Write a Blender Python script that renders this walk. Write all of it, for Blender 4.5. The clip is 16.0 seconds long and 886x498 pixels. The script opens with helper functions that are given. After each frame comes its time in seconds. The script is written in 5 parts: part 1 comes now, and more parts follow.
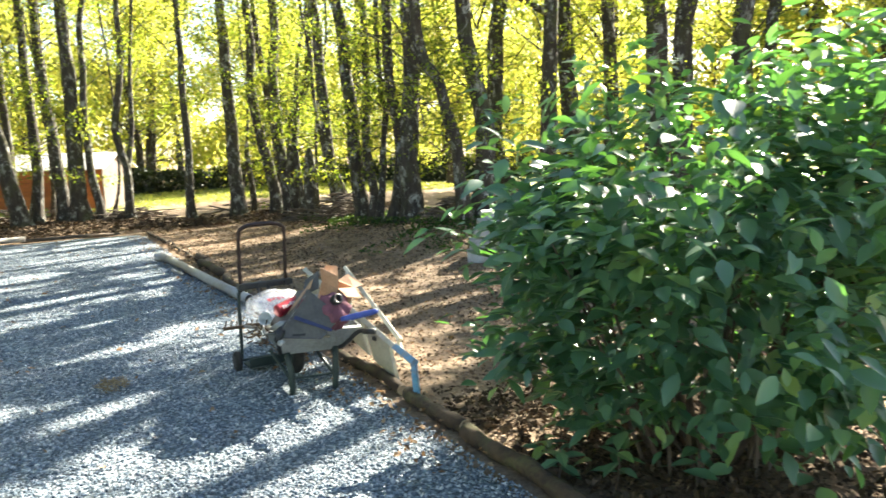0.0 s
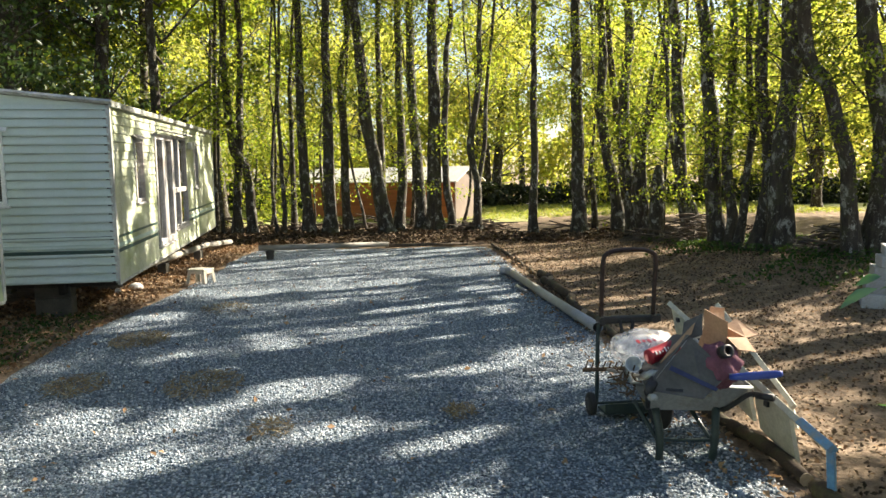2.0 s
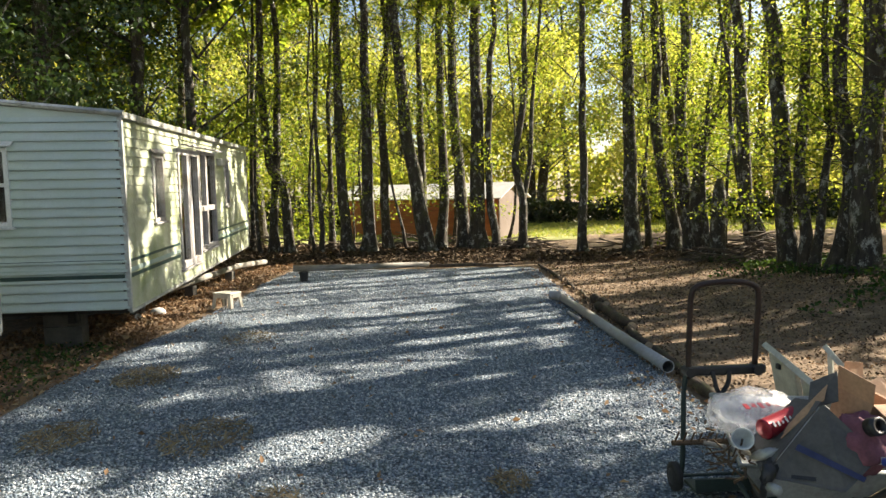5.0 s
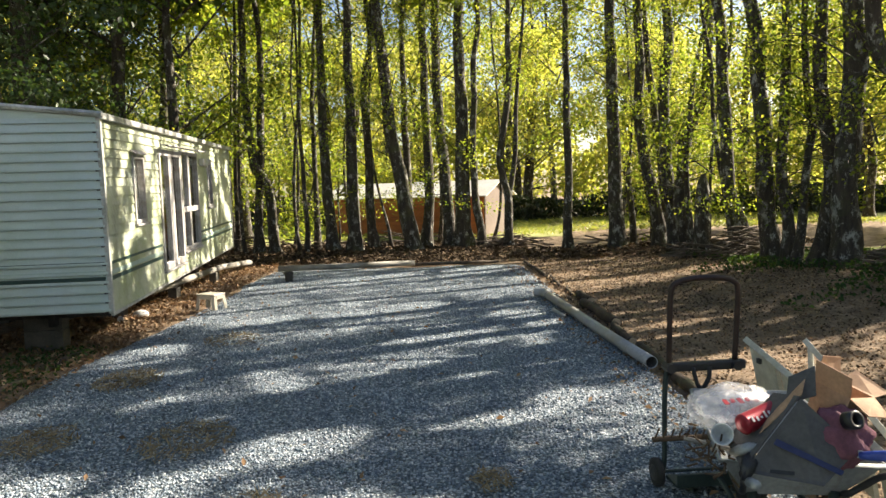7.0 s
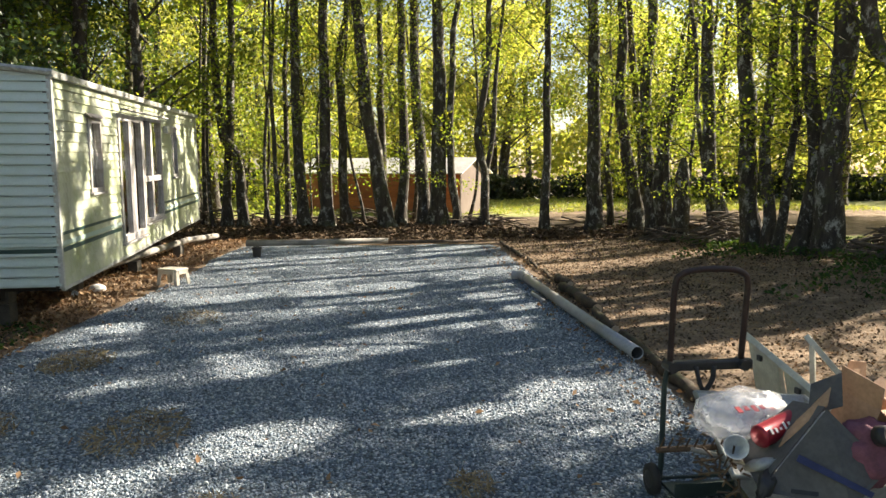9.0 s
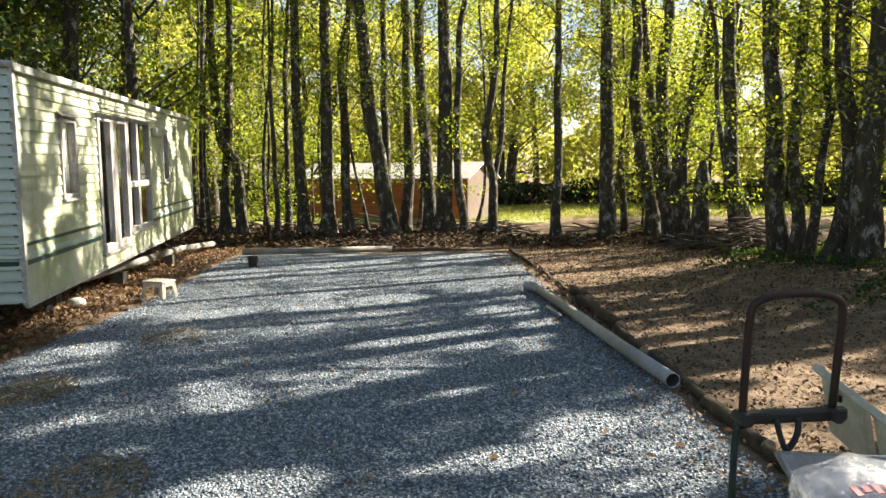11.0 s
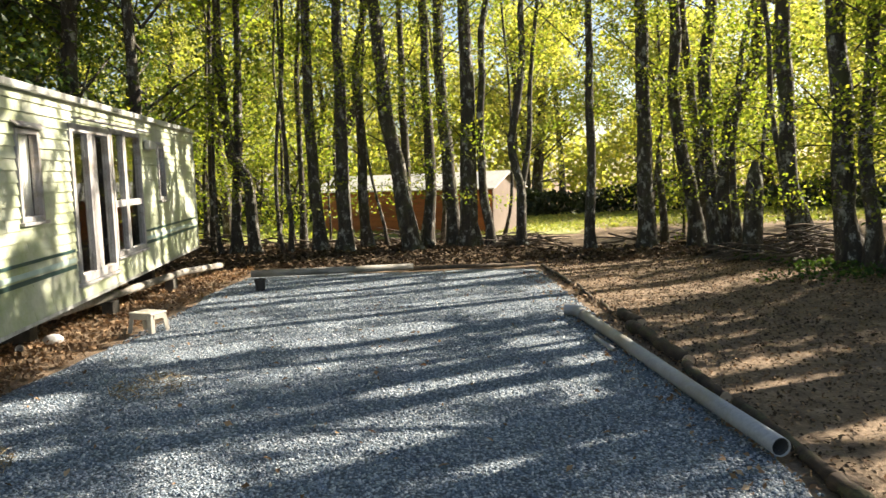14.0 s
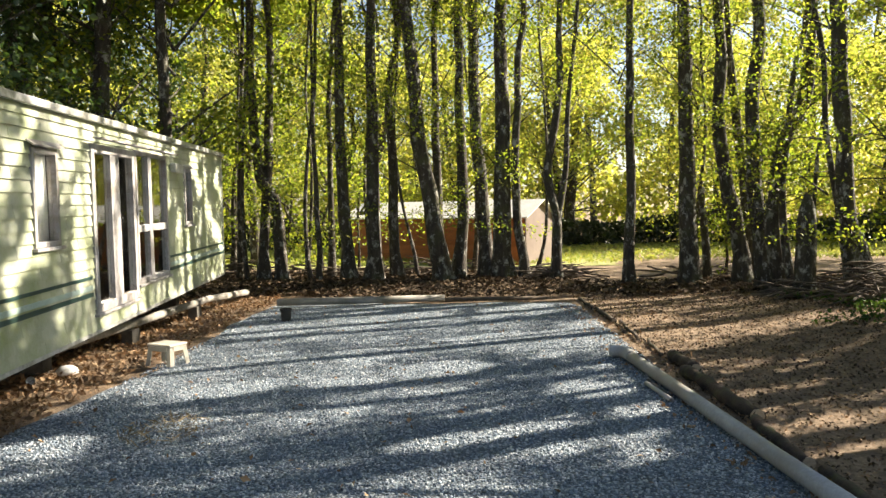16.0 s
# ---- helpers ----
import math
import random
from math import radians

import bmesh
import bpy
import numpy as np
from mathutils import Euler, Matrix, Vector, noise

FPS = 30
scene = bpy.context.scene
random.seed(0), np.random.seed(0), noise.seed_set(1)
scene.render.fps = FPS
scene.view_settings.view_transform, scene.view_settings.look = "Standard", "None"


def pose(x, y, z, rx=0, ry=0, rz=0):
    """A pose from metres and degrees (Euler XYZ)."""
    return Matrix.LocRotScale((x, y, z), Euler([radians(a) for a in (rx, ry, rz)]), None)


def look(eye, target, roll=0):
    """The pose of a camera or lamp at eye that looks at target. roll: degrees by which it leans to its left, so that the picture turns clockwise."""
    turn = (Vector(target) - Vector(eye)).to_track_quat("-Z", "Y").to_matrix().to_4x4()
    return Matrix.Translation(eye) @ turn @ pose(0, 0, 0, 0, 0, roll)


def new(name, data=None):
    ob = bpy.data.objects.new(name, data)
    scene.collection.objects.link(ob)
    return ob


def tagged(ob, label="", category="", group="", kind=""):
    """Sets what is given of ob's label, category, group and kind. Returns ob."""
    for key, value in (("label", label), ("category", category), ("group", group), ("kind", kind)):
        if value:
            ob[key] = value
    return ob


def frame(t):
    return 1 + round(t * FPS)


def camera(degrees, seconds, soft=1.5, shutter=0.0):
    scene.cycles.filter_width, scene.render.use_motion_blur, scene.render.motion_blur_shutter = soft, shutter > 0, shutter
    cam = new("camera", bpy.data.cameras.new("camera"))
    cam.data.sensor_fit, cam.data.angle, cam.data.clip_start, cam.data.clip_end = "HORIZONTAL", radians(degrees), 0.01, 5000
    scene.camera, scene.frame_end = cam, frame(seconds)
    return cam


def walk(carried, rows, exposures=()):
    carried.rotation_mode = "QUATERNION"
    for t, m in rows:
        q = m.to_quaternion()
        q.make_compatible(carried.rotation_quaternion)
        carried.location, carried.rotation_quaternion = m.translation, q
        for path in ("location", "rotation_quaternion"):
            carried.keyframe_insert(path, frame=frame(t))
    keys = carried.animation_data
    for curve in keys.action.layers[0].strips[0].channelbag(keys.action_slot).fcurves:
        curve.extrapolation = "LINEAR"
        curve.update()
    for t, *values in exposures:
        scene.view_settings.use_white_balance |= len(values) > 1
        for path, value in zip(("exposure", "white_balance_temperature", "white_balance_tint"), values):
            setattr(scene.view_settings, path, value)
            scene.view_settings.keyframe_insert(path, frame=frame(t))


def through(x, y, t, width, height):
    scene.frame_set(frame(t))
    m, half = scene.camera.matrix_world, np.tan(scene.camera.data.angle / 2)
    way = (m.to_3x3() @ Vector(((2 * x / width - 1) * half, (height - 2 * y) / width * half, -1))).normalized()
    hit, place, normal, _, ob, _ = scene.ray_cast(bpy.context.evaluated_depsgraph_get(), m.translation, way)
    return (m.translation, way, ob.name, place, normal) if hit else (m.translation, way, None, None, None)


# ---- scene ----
cam = camera(62.9, 16.0, soft=1.5, shutter=0.18)
METRES, EYE, TILT, LEAN, TURN = 4.96, 1.65, -1.14, 0.7, -29.1
ROWS = [
    (0.0, 0.0, 0.0, 0.0, -0.12, -6.61, 1.05),
    (0.5, -0.0218, 0.0358, -0.0063, 10.55, -6.67, 1.02),
    (1.0, -0.0243, 0.084, 0.0, 18.97, -6.22, 0.54),
    (1.5, -0.0459, 0.1136, -0.0024, 23.91, -5.27, -0.14),
    (2.0, -0.0873, 0.1394, 0.0007, 25.68, -5.14, -0.35),
    (2.5, -0.1065, 0.1756, -0.0019, 28.78, -5.1, -0.32),
    (3.0, -0.112, 0.2254, -0.001, 32.46, -4.76, -0.57),
    (3.5, -0.1347, 0.2636, -0.0035, 31.4, -4.36, -0.54),
    (4.0, -0.167, 0.2971, -0.0018, 29.23, -3.82, -0.28),
    (6.5, -0.1643, 0.3146, 0.0005, 29.03, -3.87, 0.31),
    (7.0, -0.1637, 0.3149, 0.0006, 28.07, -3.98, 0.56),
    (7.5, -0.1581, 0.3218, 0.0003, 27.92, -4.43, 0.67),
    (8.0, -0.1537, 0.3354, -0.0017, 28.89, -5.53, 0.25),
    (8.5, -0.1766, 0.3579, -0.0054, 27.72, -5.47, -0.66),
    (9.0, -0.2098, 0.3817, -0.0015, 25.98, -5.75, -1.02),
    (11.5, -0.2907, 0.5536, -0.0064, 26.91, -4.87, -0.69),
    (12.0, -0.2953, 0.598, -0.0055, 28.53, -4.24, -0.45),
    (12.5, -0.3096, 0.6356, -0.0065, 27.86, -4.12, -0.6),
    (13.0, -0.3486, 0.6697, -0.0082, 24.21, -4.04, -0.42),
    (13.5, -0.3767, 0.6962, -0.0076, 24.29, -4.48, 0.27),
    (14.0, -0.3898, 0.7328, -0.0075, 28.27, -4.42, 0.56),
    (14.5, -0.4034, 0.768, -0.0051, 31.31, -4.4, 0.34),
    (15.0, -0.4407, 0.7927, -0.0061, 30.01, -3.71, 0.11),
    (15.5, -0.4635, 0.8089, -0.0029, 29.47, -3.0, -0.21),
    (16.0, -0.46, 0.8131, -0.0017, 30.43, -2.29, -0.37),
]
walk(cam, [(t, pose(0, 0, EYE, TILT, LEAN, TURN) @ pose(METRES * x, METRES * y, METRES * z, 90 + pitch, roll, yaw)) for t, x, y, z, yaw, pitch, roll in ROWS],
     exposures=[(0.0, 3.0, 6750, 7), (0.25, 2.65, 6750, 7), (0.5, 2.32, 6850, 8), (1.0, 2.25, 6950, 9), (3.0, 1.95, 7050, 11), (16.0, 1.98, 7050, 12)])

# ---------- light ----------
SUN_AZ, SUN_EL = 63.0, 32.0      # degrees: azimuth from +y towards +x, elevation
world = bpy.data.worlds.new("world")
scene.world = world
world.use_nodes = True
wn = world.node_tree.nodes
sky = wn.new("ShaderNodeTexSky")
sky.sky_type = "NISHITA"
sky.sun_disc = False
sky.sun_elevation, sky.sun_rotation = radians(SUN_EL), radians(SUN_AZ)
sky.air_density, sky.dust_density, sky.ozone_density = 1.0, 1.0, 1.0
world.node_tree.links.new(sky.outputs[0], wn["Background"].inputs[0])
wn["Background"].inputs[1].default_value = 0.052
sun = new("sun", bpy.data.lights.new("sun", "SUN"))
sun.data.energy, sun.data.angle, sun.data.color = 5.0, radians(0.55), (1.0, 0.93, 0.82)
sun_dir = Vector((math.sin(radians(SUN_AZ)) * math.cos(radians(SUN_EL)), math.cos(radians(SUN_AZ)) * math.cos(radians(SUN_EL)), math.sin(radians(SUN_EL))))
sun.matrix_world = look(sun_dir * 60, (0, 0, 0))

# ---------- materials ----------
def mat_nodes(name):
    m = bpy.data.materials.new(name)
    m.use_nodes = True
    nt = m.node_tree
    return m, nt, nt.nodes["Principled BSDF"]


def ramp(nt, fac, stops):
    r = nt.nodes.new("ShaderNodeValToRGB")
    els = r.color_ramp.elements
    while len(els) < len(stops):
        els.new(0.5)
    for e, (p, c) in zip(els, stops):
        e.position, e.color = p, (*c, 1)
    nt.links.new(fac, r.inputs[0])
    return r.outputs[0]


def noise_tex(nt, scale, detail=4.0, rough=0.6, stretch=None, coord="Object"):
    tc = nt.nodes.new("ShaderNodeTexCoord")
    n = nt.nodes.new("ShaderNodeTexNoise")
    n.inputs["Scale"].default_value, n.inputs["Detail"].default_value, n.inputs["Roughness"].default_value = scale, detail, rough
    out = tc.outputs[coord]
    if stretch:
        mp = nt.nodes.new("ShaderNodeMapping")
        mp.inputs["Scale"].default_value = stretch
        nt.links.new(out, mp.inputs[0])
        out = mp.outputs[0]
    nt.links.new(out, n.inputs["Vector"])
    return n.outputs["Fac"]


def mix_col(nt, fac, a, b, mode="MIX"):
    m = nt.nodes.new("ShaderNodeMix")
    m.data_type, m.blend_type = "RGBA", mode
    for sock, v in ((m.inputs[0], fac), (m.inputs[6], a), (m.inputs[7], b)):
        if isinstance(v, (int, float)):
            sock.default_value = v
        elif isinstance(v, tuple):
            sock.default_value = (*v, 1)
        else:
            nt.links.new(v, sock)
    return m.outputs[2]


def bump(nt, bsdf, height, strength, dist=0.01):
    b = nt.nodes.new("ShaderNodeBump")
    b.inputs["Strength"].default_value, b.inputs["Distance"].default_value = strength, dist
    nt.links.new(height, b.inputs["Height"])
    nt.links.new(b.outputs[0], bsdf.inputs["Normal"])


def surface(name, c1, c2, scale=6.0, fine=60.0, rough=0.7, metal=0.0, bumps=0.15, stretch=None, dirt=None, per_object=0.0, spec=0.5):
    """A plain surface: two tones at a coarse scale, grain at a fine one, optional blotches of dirt."""
    m, nt, b = mat_nodes(name)
    col = ramp(nt, noise_tex(nt, scale, 5, 0.65, stretch), [(0.3, c1), (0.7, c2)])
    f = noise_tex(nt, fine, 3, 0.6, stretch)
    col = mix_col(nt, 0.35, col, ramp(nt, f, [(0.25, (0.35, 0.35, 0.35)), (0.75, (1.25, 1.25, 1.25))]), "MULTIPLY")
    if dirt:
        d = ramp(nt, noise_tex(nt, scale * 0.45, 6, 0.7), [(0.48, (0, 0, 0)), (0.66, (1, 1, 1))])
        col = mix_col(nt, d, col, dirt)
    if per_object:
        oi = nt.nodes.new("ShaderNodeObjectInfo")
        v = ramp(nt, oi.outputs["Random"], [(0, (1 - per_object,) * 3), (1, (1 + per_object,) * 3)])
        col = mix_col(nt, 1.0, col, v, "MULTIPLY")
    nt.links.new(col, b.inputs["Base Color"])
    b.inputs["Roughness"].default_value, b.inputs["Metallic"].default_value = rough, metal
    b.inputs["Specular IOR Level"].default_value = spec
    if bumps:
        bump(nt, b, f, bumps)
    return m


def leaf_material(name, stops, through=0.5, rough=0.5, hue=None, spec=0.5, single=False):
    """Leaves: a tone for each leaf, light passing through them."""
    m, nt, b = mat_nodes(name)
    g = nt.nodes.new("ShaderNodeNewGeometry")
    tone = nt.nodes.new("ShaderNodeObjectInfo").outputs["Random"] if single else g.outputs["Random Per Island"]
    col = ramp(nt, tone, stops)
    col = mix_col(nt, 0.5, col, ramp(nt, noise_tex(nt, 0.45, 2, 0.5), [(0.3, (0.55, 0.6, 0.6)), (0.7, (1.3, 1.25, 1.1))]), "MULTIPLY")
    nt.links.new(col, b.inputs["Base Color"])
    b.inputs["Roughness"].default_value = rough
    b.inputs["Specular IOR Level"].default_value = spec
    t = nt.nodes.new("ShaderNodeBsdfTranslucent")
    tcol = mix_col(nt, 1.0, col, hue or (2.3, 2.15, 1.1), "MULTIPLY")
    nt.links.new(tcol, t.inputs["Color"])
    mx = nt.nodes.new("ShaderNodeMixShader")
    mx.inputs[0].default_value = through
    nt.links.new(b.outputs[0], mx.inputs[1])
    nt.links.new(t.outputs[0], mx.inputs[2])
    nt.links.new(mx.outputs[0], nt.nodes["Material Output"].inputs["Surface"])
    return m


def gravel_material():
    m, nt, b = mat_nodes("gravel_bed")
    tc = nt.nodes.new("ShaderNodeTexCoord")
    v = nt.nodes.new("ShaderNodeTexVoronoi")
    v.inputs["Scale"].default_value = 58
    nt.links.new(tc.outputs["Object"], v.inputs["Vector"])
    bw = nt.nodes.new("ShaderNodeSeparateColor")
    nt.links.new(v.outputs["Color"], bw.inputs[0])
    col = ramp(nt, bw.outputs[0], [(0, (0.085, 0.115, 0.14)), (0.6, (0.24, 0.305, 0.355)), (1, (0.58, 0.625, 0.64))])
    gap = ramp(nt, v.outputs["Distance"], [(0.3, (1, 1, 1)), (0.75, (0.3, 0.3, 0.3))])
    col = mix_col(nt, 1.0, col, gap, "MULTIPLY")
    col = mix_col(nt, 0.6, col, ramp(nt, noise_tex(nt, 0.9, 5, 0.65), [(0.3, (0.7, 0.7, 0.72)), (0.7, (1.15, 1.13, 1.1))]), "MULTIPLY")
    nt.links.new(col, b.inputs["Base Color"])
    b.inputs["Roughness"].default_value = 0.85
    bump(nt, b, gap, 0.8, 0.015)
    return m


def ground_material():
    """Trodden brown earth with dry leaf litter; grass beyond the trees."""
    m, nt, b = mat_nodes("earth")
    big = noise_tex(nt, 0.35, 6, 0.65)
    mid = noise_tex(nt, 4.0, 7, 0.72)
    fine = noise_tex(nt, 38, 4, 0.7)
    col = ramp(nt, mid, [(0.3, (0.085, 0.062, 0.04)), (0.5, (0.23, 0.166, 0.108)), (0.7, (0.40, 0.295, 0.20))])
    col = mix_col(nt, ramp(nt, big, [(0.45, (0, 0, 0)), (0.65, (0.45, 0.45, 0.45))]), col, (0.22, 0.158, 0.105))
    col = mix_col(nt, 0.75, col, ramp(nt, fine, [(0.3, (0.45, 0.45, 0.45)), (0.7, (1.3, 1.3, 1.3))]), "MULTIPLY")
    nt.links.new(col, b.inputs["Base Color"])
    b.inputs["Roughness"].default_value = 0.95
    b.inputs["Specular IOR Level"].default_value = 0.2
    bump(nt, b, fine, 0.6, 0.03)
    return m


def bark_material():
    m, nt, b = mat_nodes("bark")
    f = noise_tex(nt, 14, 6, 0.7, (1, 1, 0.22))
    col = ramp(nt, f, [(0.3, (0.018, 0.014, 0.01)), (0.6, (0.062, 0.05, 0.036)), (0.8, (0.135, 0.115, 0.088))])
    lich = ramp(nt, noise_tex(nt, 6.5, 8, 0.8, (1, 1, 0.6)), [(0.535, (0, 0, 0)), (0.60, (0.85, 0.85, 0.85))])
    col = mix_col(nt, lich, col, (0.40, 0.40, 0.35))
    moss = ramp(nt, noise_tex(nt, 2.2, 5, 0.7), [(0.50, (0, 0, 0)), (0.66, (0.8, 0.8, 0.8))])
    col = mix_col(nt, moss, col, (0.06, 0.065, 0.022))
    nt.links.new(col, b.inputs["Base Color"])
    b.inputs["Roughness"].default_value = 0.95
    bump(nt, b, f, 0.9, 0.03)
    return m


def siding_material(name, base, green, amount, stain=0.5):
    """Painted metal siding, greened by algae, with darker runs of dirt."""
    m, nt, b = mat_nodes(name)
    tone = ramp(nt, noise_tex(nt, 1.7, 6, 0.7), [(0.35, (0, 0, 0)), (0.7, (amount,) * 3)])
    col = mix_col(nt, tone, base, green)
    runs = ramp(nt, noise_tex(nt, 3.0, 6, 0.7, (1, 1.0, 0.16)), [(0.5, (0, 0, 0)), (0.75, (stain,) * 3)])
    col = mix_col(nt, runs, col, (0.20, 0.20, 0.13))
    fine = noise_tex(nt, 70, 3, 0.6)
    col = mix_col(nt, 0.2, col, ramp(nt, fine, [(0.3, (0.6, 0.6, 0.6)), (0.7, (1.15, 1.15, 1.15))]), "MULTIPLY")
    nt.links.new(col, b.inputs["Base Color"])
    b.inputs["Roughness"].default_value = 0.5
    bump(nt, b, fine, 0.06)
    return m


def glass_material():
    m, nt, b = mat_nodes("window_glass")
    b.inputs["Base Color"].default_value = (0.92, 0.95, 0.94, 1)
    b.inputs["Transmission Weight"].default_value = 1.0
    b.inputs["Roughness"].default_value = 0.02
    b.inputs["IOR"].default_value = 1.52
    return m


def film_material():
    """Thin crinkled clear plastic."""
    m, nt, b = mat_nodes("plastic_film")
    b.inputs["Base Color"].default_value = (0.85, 0.87, 0.9, 1)
    b.inputs["Roughness"].default_value = 0.25
    f = noise_tex(nt, 22, 4, 0.6)
    bump(nt, b, f, 0.8, 0.02)
    t = nt.nodes.new("ShaderNodeBsdfTransparent")
    mx = nt.nodes.new("ShaderNodeMixShader")
    fac = ramp(nt, noise_tex(nt, 9, 4, 0.6), [(0.35, (0.08,) * 3), (0.65, (0.42,) * 3)])
    nt.links.new(fac, mx.inputs[0])
    nt.links.new(t.outputs[0], mx.inputs[1])
    nt.links.new(b.outputs[0], mx.inputs[2])
    nt.links.new(mx.outputs[0], nt.nodes["Material Output"].inputs["Surface"])
    return m


M_EARTH, M_GRAVEL, M_BARK, M_GLASS, M_FILM = ground_material(), gravel_material(), bark_material(), glass_material(), film_material()
M_STONE = None
def stone_material():
    m, nt, b = mat_nodes("gravel_stone")
    g = nt.nodes.new("ShaderNodeNewGeometry")
    col = ramp(nt, g.outputs["Random Per Island"], [(0, (0.075, 0.10, 0.125)), (0.55, (0.21, 0.27, 0.32)), (0.9, (0.47, 0.515, 0.54)), (1, (0.68, 0.69, 0.67))])
    col = mix_col(nt, 0.5, col, ramp(nt, noise_tex(nt, 0.9, 5, 0.65), [(0.3, (0.7, 0.7, 0.72)), (0.7, (1.15, 1.13, 1.1))]), "MULTIPLY")
    nt.links.new(col, b.inputs["Base Color"])
    b.inputs["Roughness"].default_value = 0.8
    return m
M_STONE = stone_material()
M_LEAF = leaf_material("oak_leaf", [(0, (0.065, 0.105, 0.017)), (0.6, (0.13, 0.175, 0.03)), (1, (0.21, 0.22, 0.045))], 0.65)
# Paler, less saturated leaf: distance haze and sun glow put into the colour.
M_LEAF_HAZED = leaf_material("hazed_far_leaf", [(0, (0.13, 0.17, 0.05)), (0.6, (0.22, 0.24, 0.075)), (1, (0.32, 0.30, 0.10))], 0.6, 0.5, (2.5, 2.35, 1.15))
# Darker copy of the leaf: the colour carries weaker backlight and shade.
M_LEAF_SHADED = leaf_material("shaded_leaf_tone", [(0, (0.025, 0.05, 0.015)), (0.7, (0.045, 0.08, 0.025)), (1, (0.08, 0.11, 0.03))], 0.33, 0.5, (2.0, 2.1, 0.9))
LAUREL_TONES = [(0, (0.05, 0.115, 0.07)), (0.7, (0.095, 0.19, 0.115)), (0.93, (0.15, 0.26, 0.14)), (1, (0.25, 0.34, 0.10))]
M_LAUREL = leaf_material("laurel_leaf", LAUREL_TONES, 0.25, 0.36, (2.0, 2.6, 0.6), 0.6)
M_LAUREL_SINGLE = leaf_material("laurel_single_leaf", LAUREL_TONES, 0.25, 0.36, (2.0, 2.6, 0.6), 0.6, True)
# Near-black leaves: the shade below the far woods is in this colour.
M_HEDGE_SHADE = leaf_material("shaded_hedge_leaf", [(0, (0.012, 0.022, 0.01)), (1, (0.03, 0.045, 0.018))], 0.2)
M_GRASS = leaf_material("grass_blade", [(0, (0.15, 0.20, 0.05)), (0.7, (0.24, 0.28, 0.07)), (1, (0.34, 0.33, 0.12))], 0.3)
M_LITTER = leaf_material("dry_leaf", [(0, (0.13, 0.08, 0.045)), (0.5, (0.27, 0.17, 0.10)), (0.9, (0.40, 0.27, 0.16)), (1, (0.52, 0.40, 0.27))], 0.15, 0.8, (1.2, 1.0, 0.8), 0.2)
# Dark brown of humus; on some litter it also stands for shade.
M_HUMUS_SHADE = leaf_material("humus_and_shade", [(0, (0.045, 0.033, 0.022)), (0.8, (0.11, 0.078, 0.05)), (1, (0.19, 0.13, 0.085))], 0.05, 0.9, (1, 1, 1), 0.1)
M_STRAW = leaf_material("dry_grass", [(0, (0.20, 0.15, 0.09)), (1, (0.40, 0.33, 0.22))], 0.2, 0.8, (1.1, 1.0, 0.8), 0.2)
M_IVY = leaf_material("ivy_leaf", [(0, (0.02, 0.045, 0.015)), (0.8, (0.045, 0.08, 0.025)), (1, (0.10, 0.15, 0.04))], 0.25, 0.75, (2.0, 2.0, 0.7), 0.15)
M_TURF = surface("turf", (0.26, 0.29, 0.10), (0.40, 0.38, 0.18), 0.7, 30, 0.95, bumps=0.5, spec=0.1)
M_SIDE = siding_material("cream_siding", (0.51, 0.525, 0.43), (0.28, 0.335, 0.15), 0.95, 0.75)
M_END = siding_material("pale_siding", (0.52, 0.60, 0.585), (0.40, 0.50, 0.40), 0.5, 0.15)
M_SIDE_GREEN = siding_material("greened_siding", (0.36, 0.43, 0.28), (0.25, 0.32, 0.15), 0.8, 0.35)
M_STRIPE = surface("stripe_paint", (0.015, 0.05, 0.045), (0.03, 0.07, 0.06), 8, 60, 0.45, bumps=0.03)
M_STRIPE_PALE = surface("pale_stripe_paint", (0.35, 0.47, 0.42), (0.45, 0.55, 0.5), 8, 60, 0.45, bumps=0.03)
M_TRIM = surface("grey_aluminium_trim", (0.42, 0.43, 0.42), (0.58, 0.58, 0.55), 5, 60, 0.45, 0.3, 0.05, dirt=(0.16, 0.16, 0.12))
M_WEATHERED = surface("weathered_white_frame", (0.27, 0.255, 0.25), (0.47, 0.455, 0.44), 7, 50, 0.7, bumps=0.15, stretch=(1, 1, 0.3), dirt=(0.2, 0.17, 0.14))
M_WHITE = surface("white_frame_paint", (0.66, 0.67, 0.66), (0.8, 0.8, 0.78), 6, 60, 0.45, bumps=0.05)
M_ROOF = surface("van_roof", (0.30, 0.31, 0.27), (0.5, 0.5, 0.46), 3, 40, 0.7, bumps=0.1, dirt=(0.15, 0.15, 0.09))
# Linings coloured dark to stand for the lack of light indoors.
M_DARK = surface("unlit_interior", (0.05, 0.04, 0.035), (0.09, 0.07, 0.06), 3, 30, 0.9, bumps=0)
M_CURTAIN = surface("net_curtain", (0.62, 0.62, 0.60), (0.78, 0.78, 0.75), 3, 30, 0.9, bumps=0.1, stretch=(1, 8, 0.2))
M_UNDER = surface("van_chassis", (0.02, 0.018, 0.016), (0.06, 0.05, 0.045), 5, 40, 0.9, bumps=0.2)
M_BLOCK = surface("concrete", (0.36, 0.36, 0.35), (0.55, 0.55, 0.53), 5, 55, 0.95, bumps=0.3, dirt=(0.28, 0.27, 0.22), per_object=0.12)
# Concrete darkened so its colour holds the shade under the homes.
M_PIER = surface("shaded_block", (0.05, 0.045, 0.04), (0.12, 0.11, 0.09), 5, 55, 0.95, bumps=0.3)
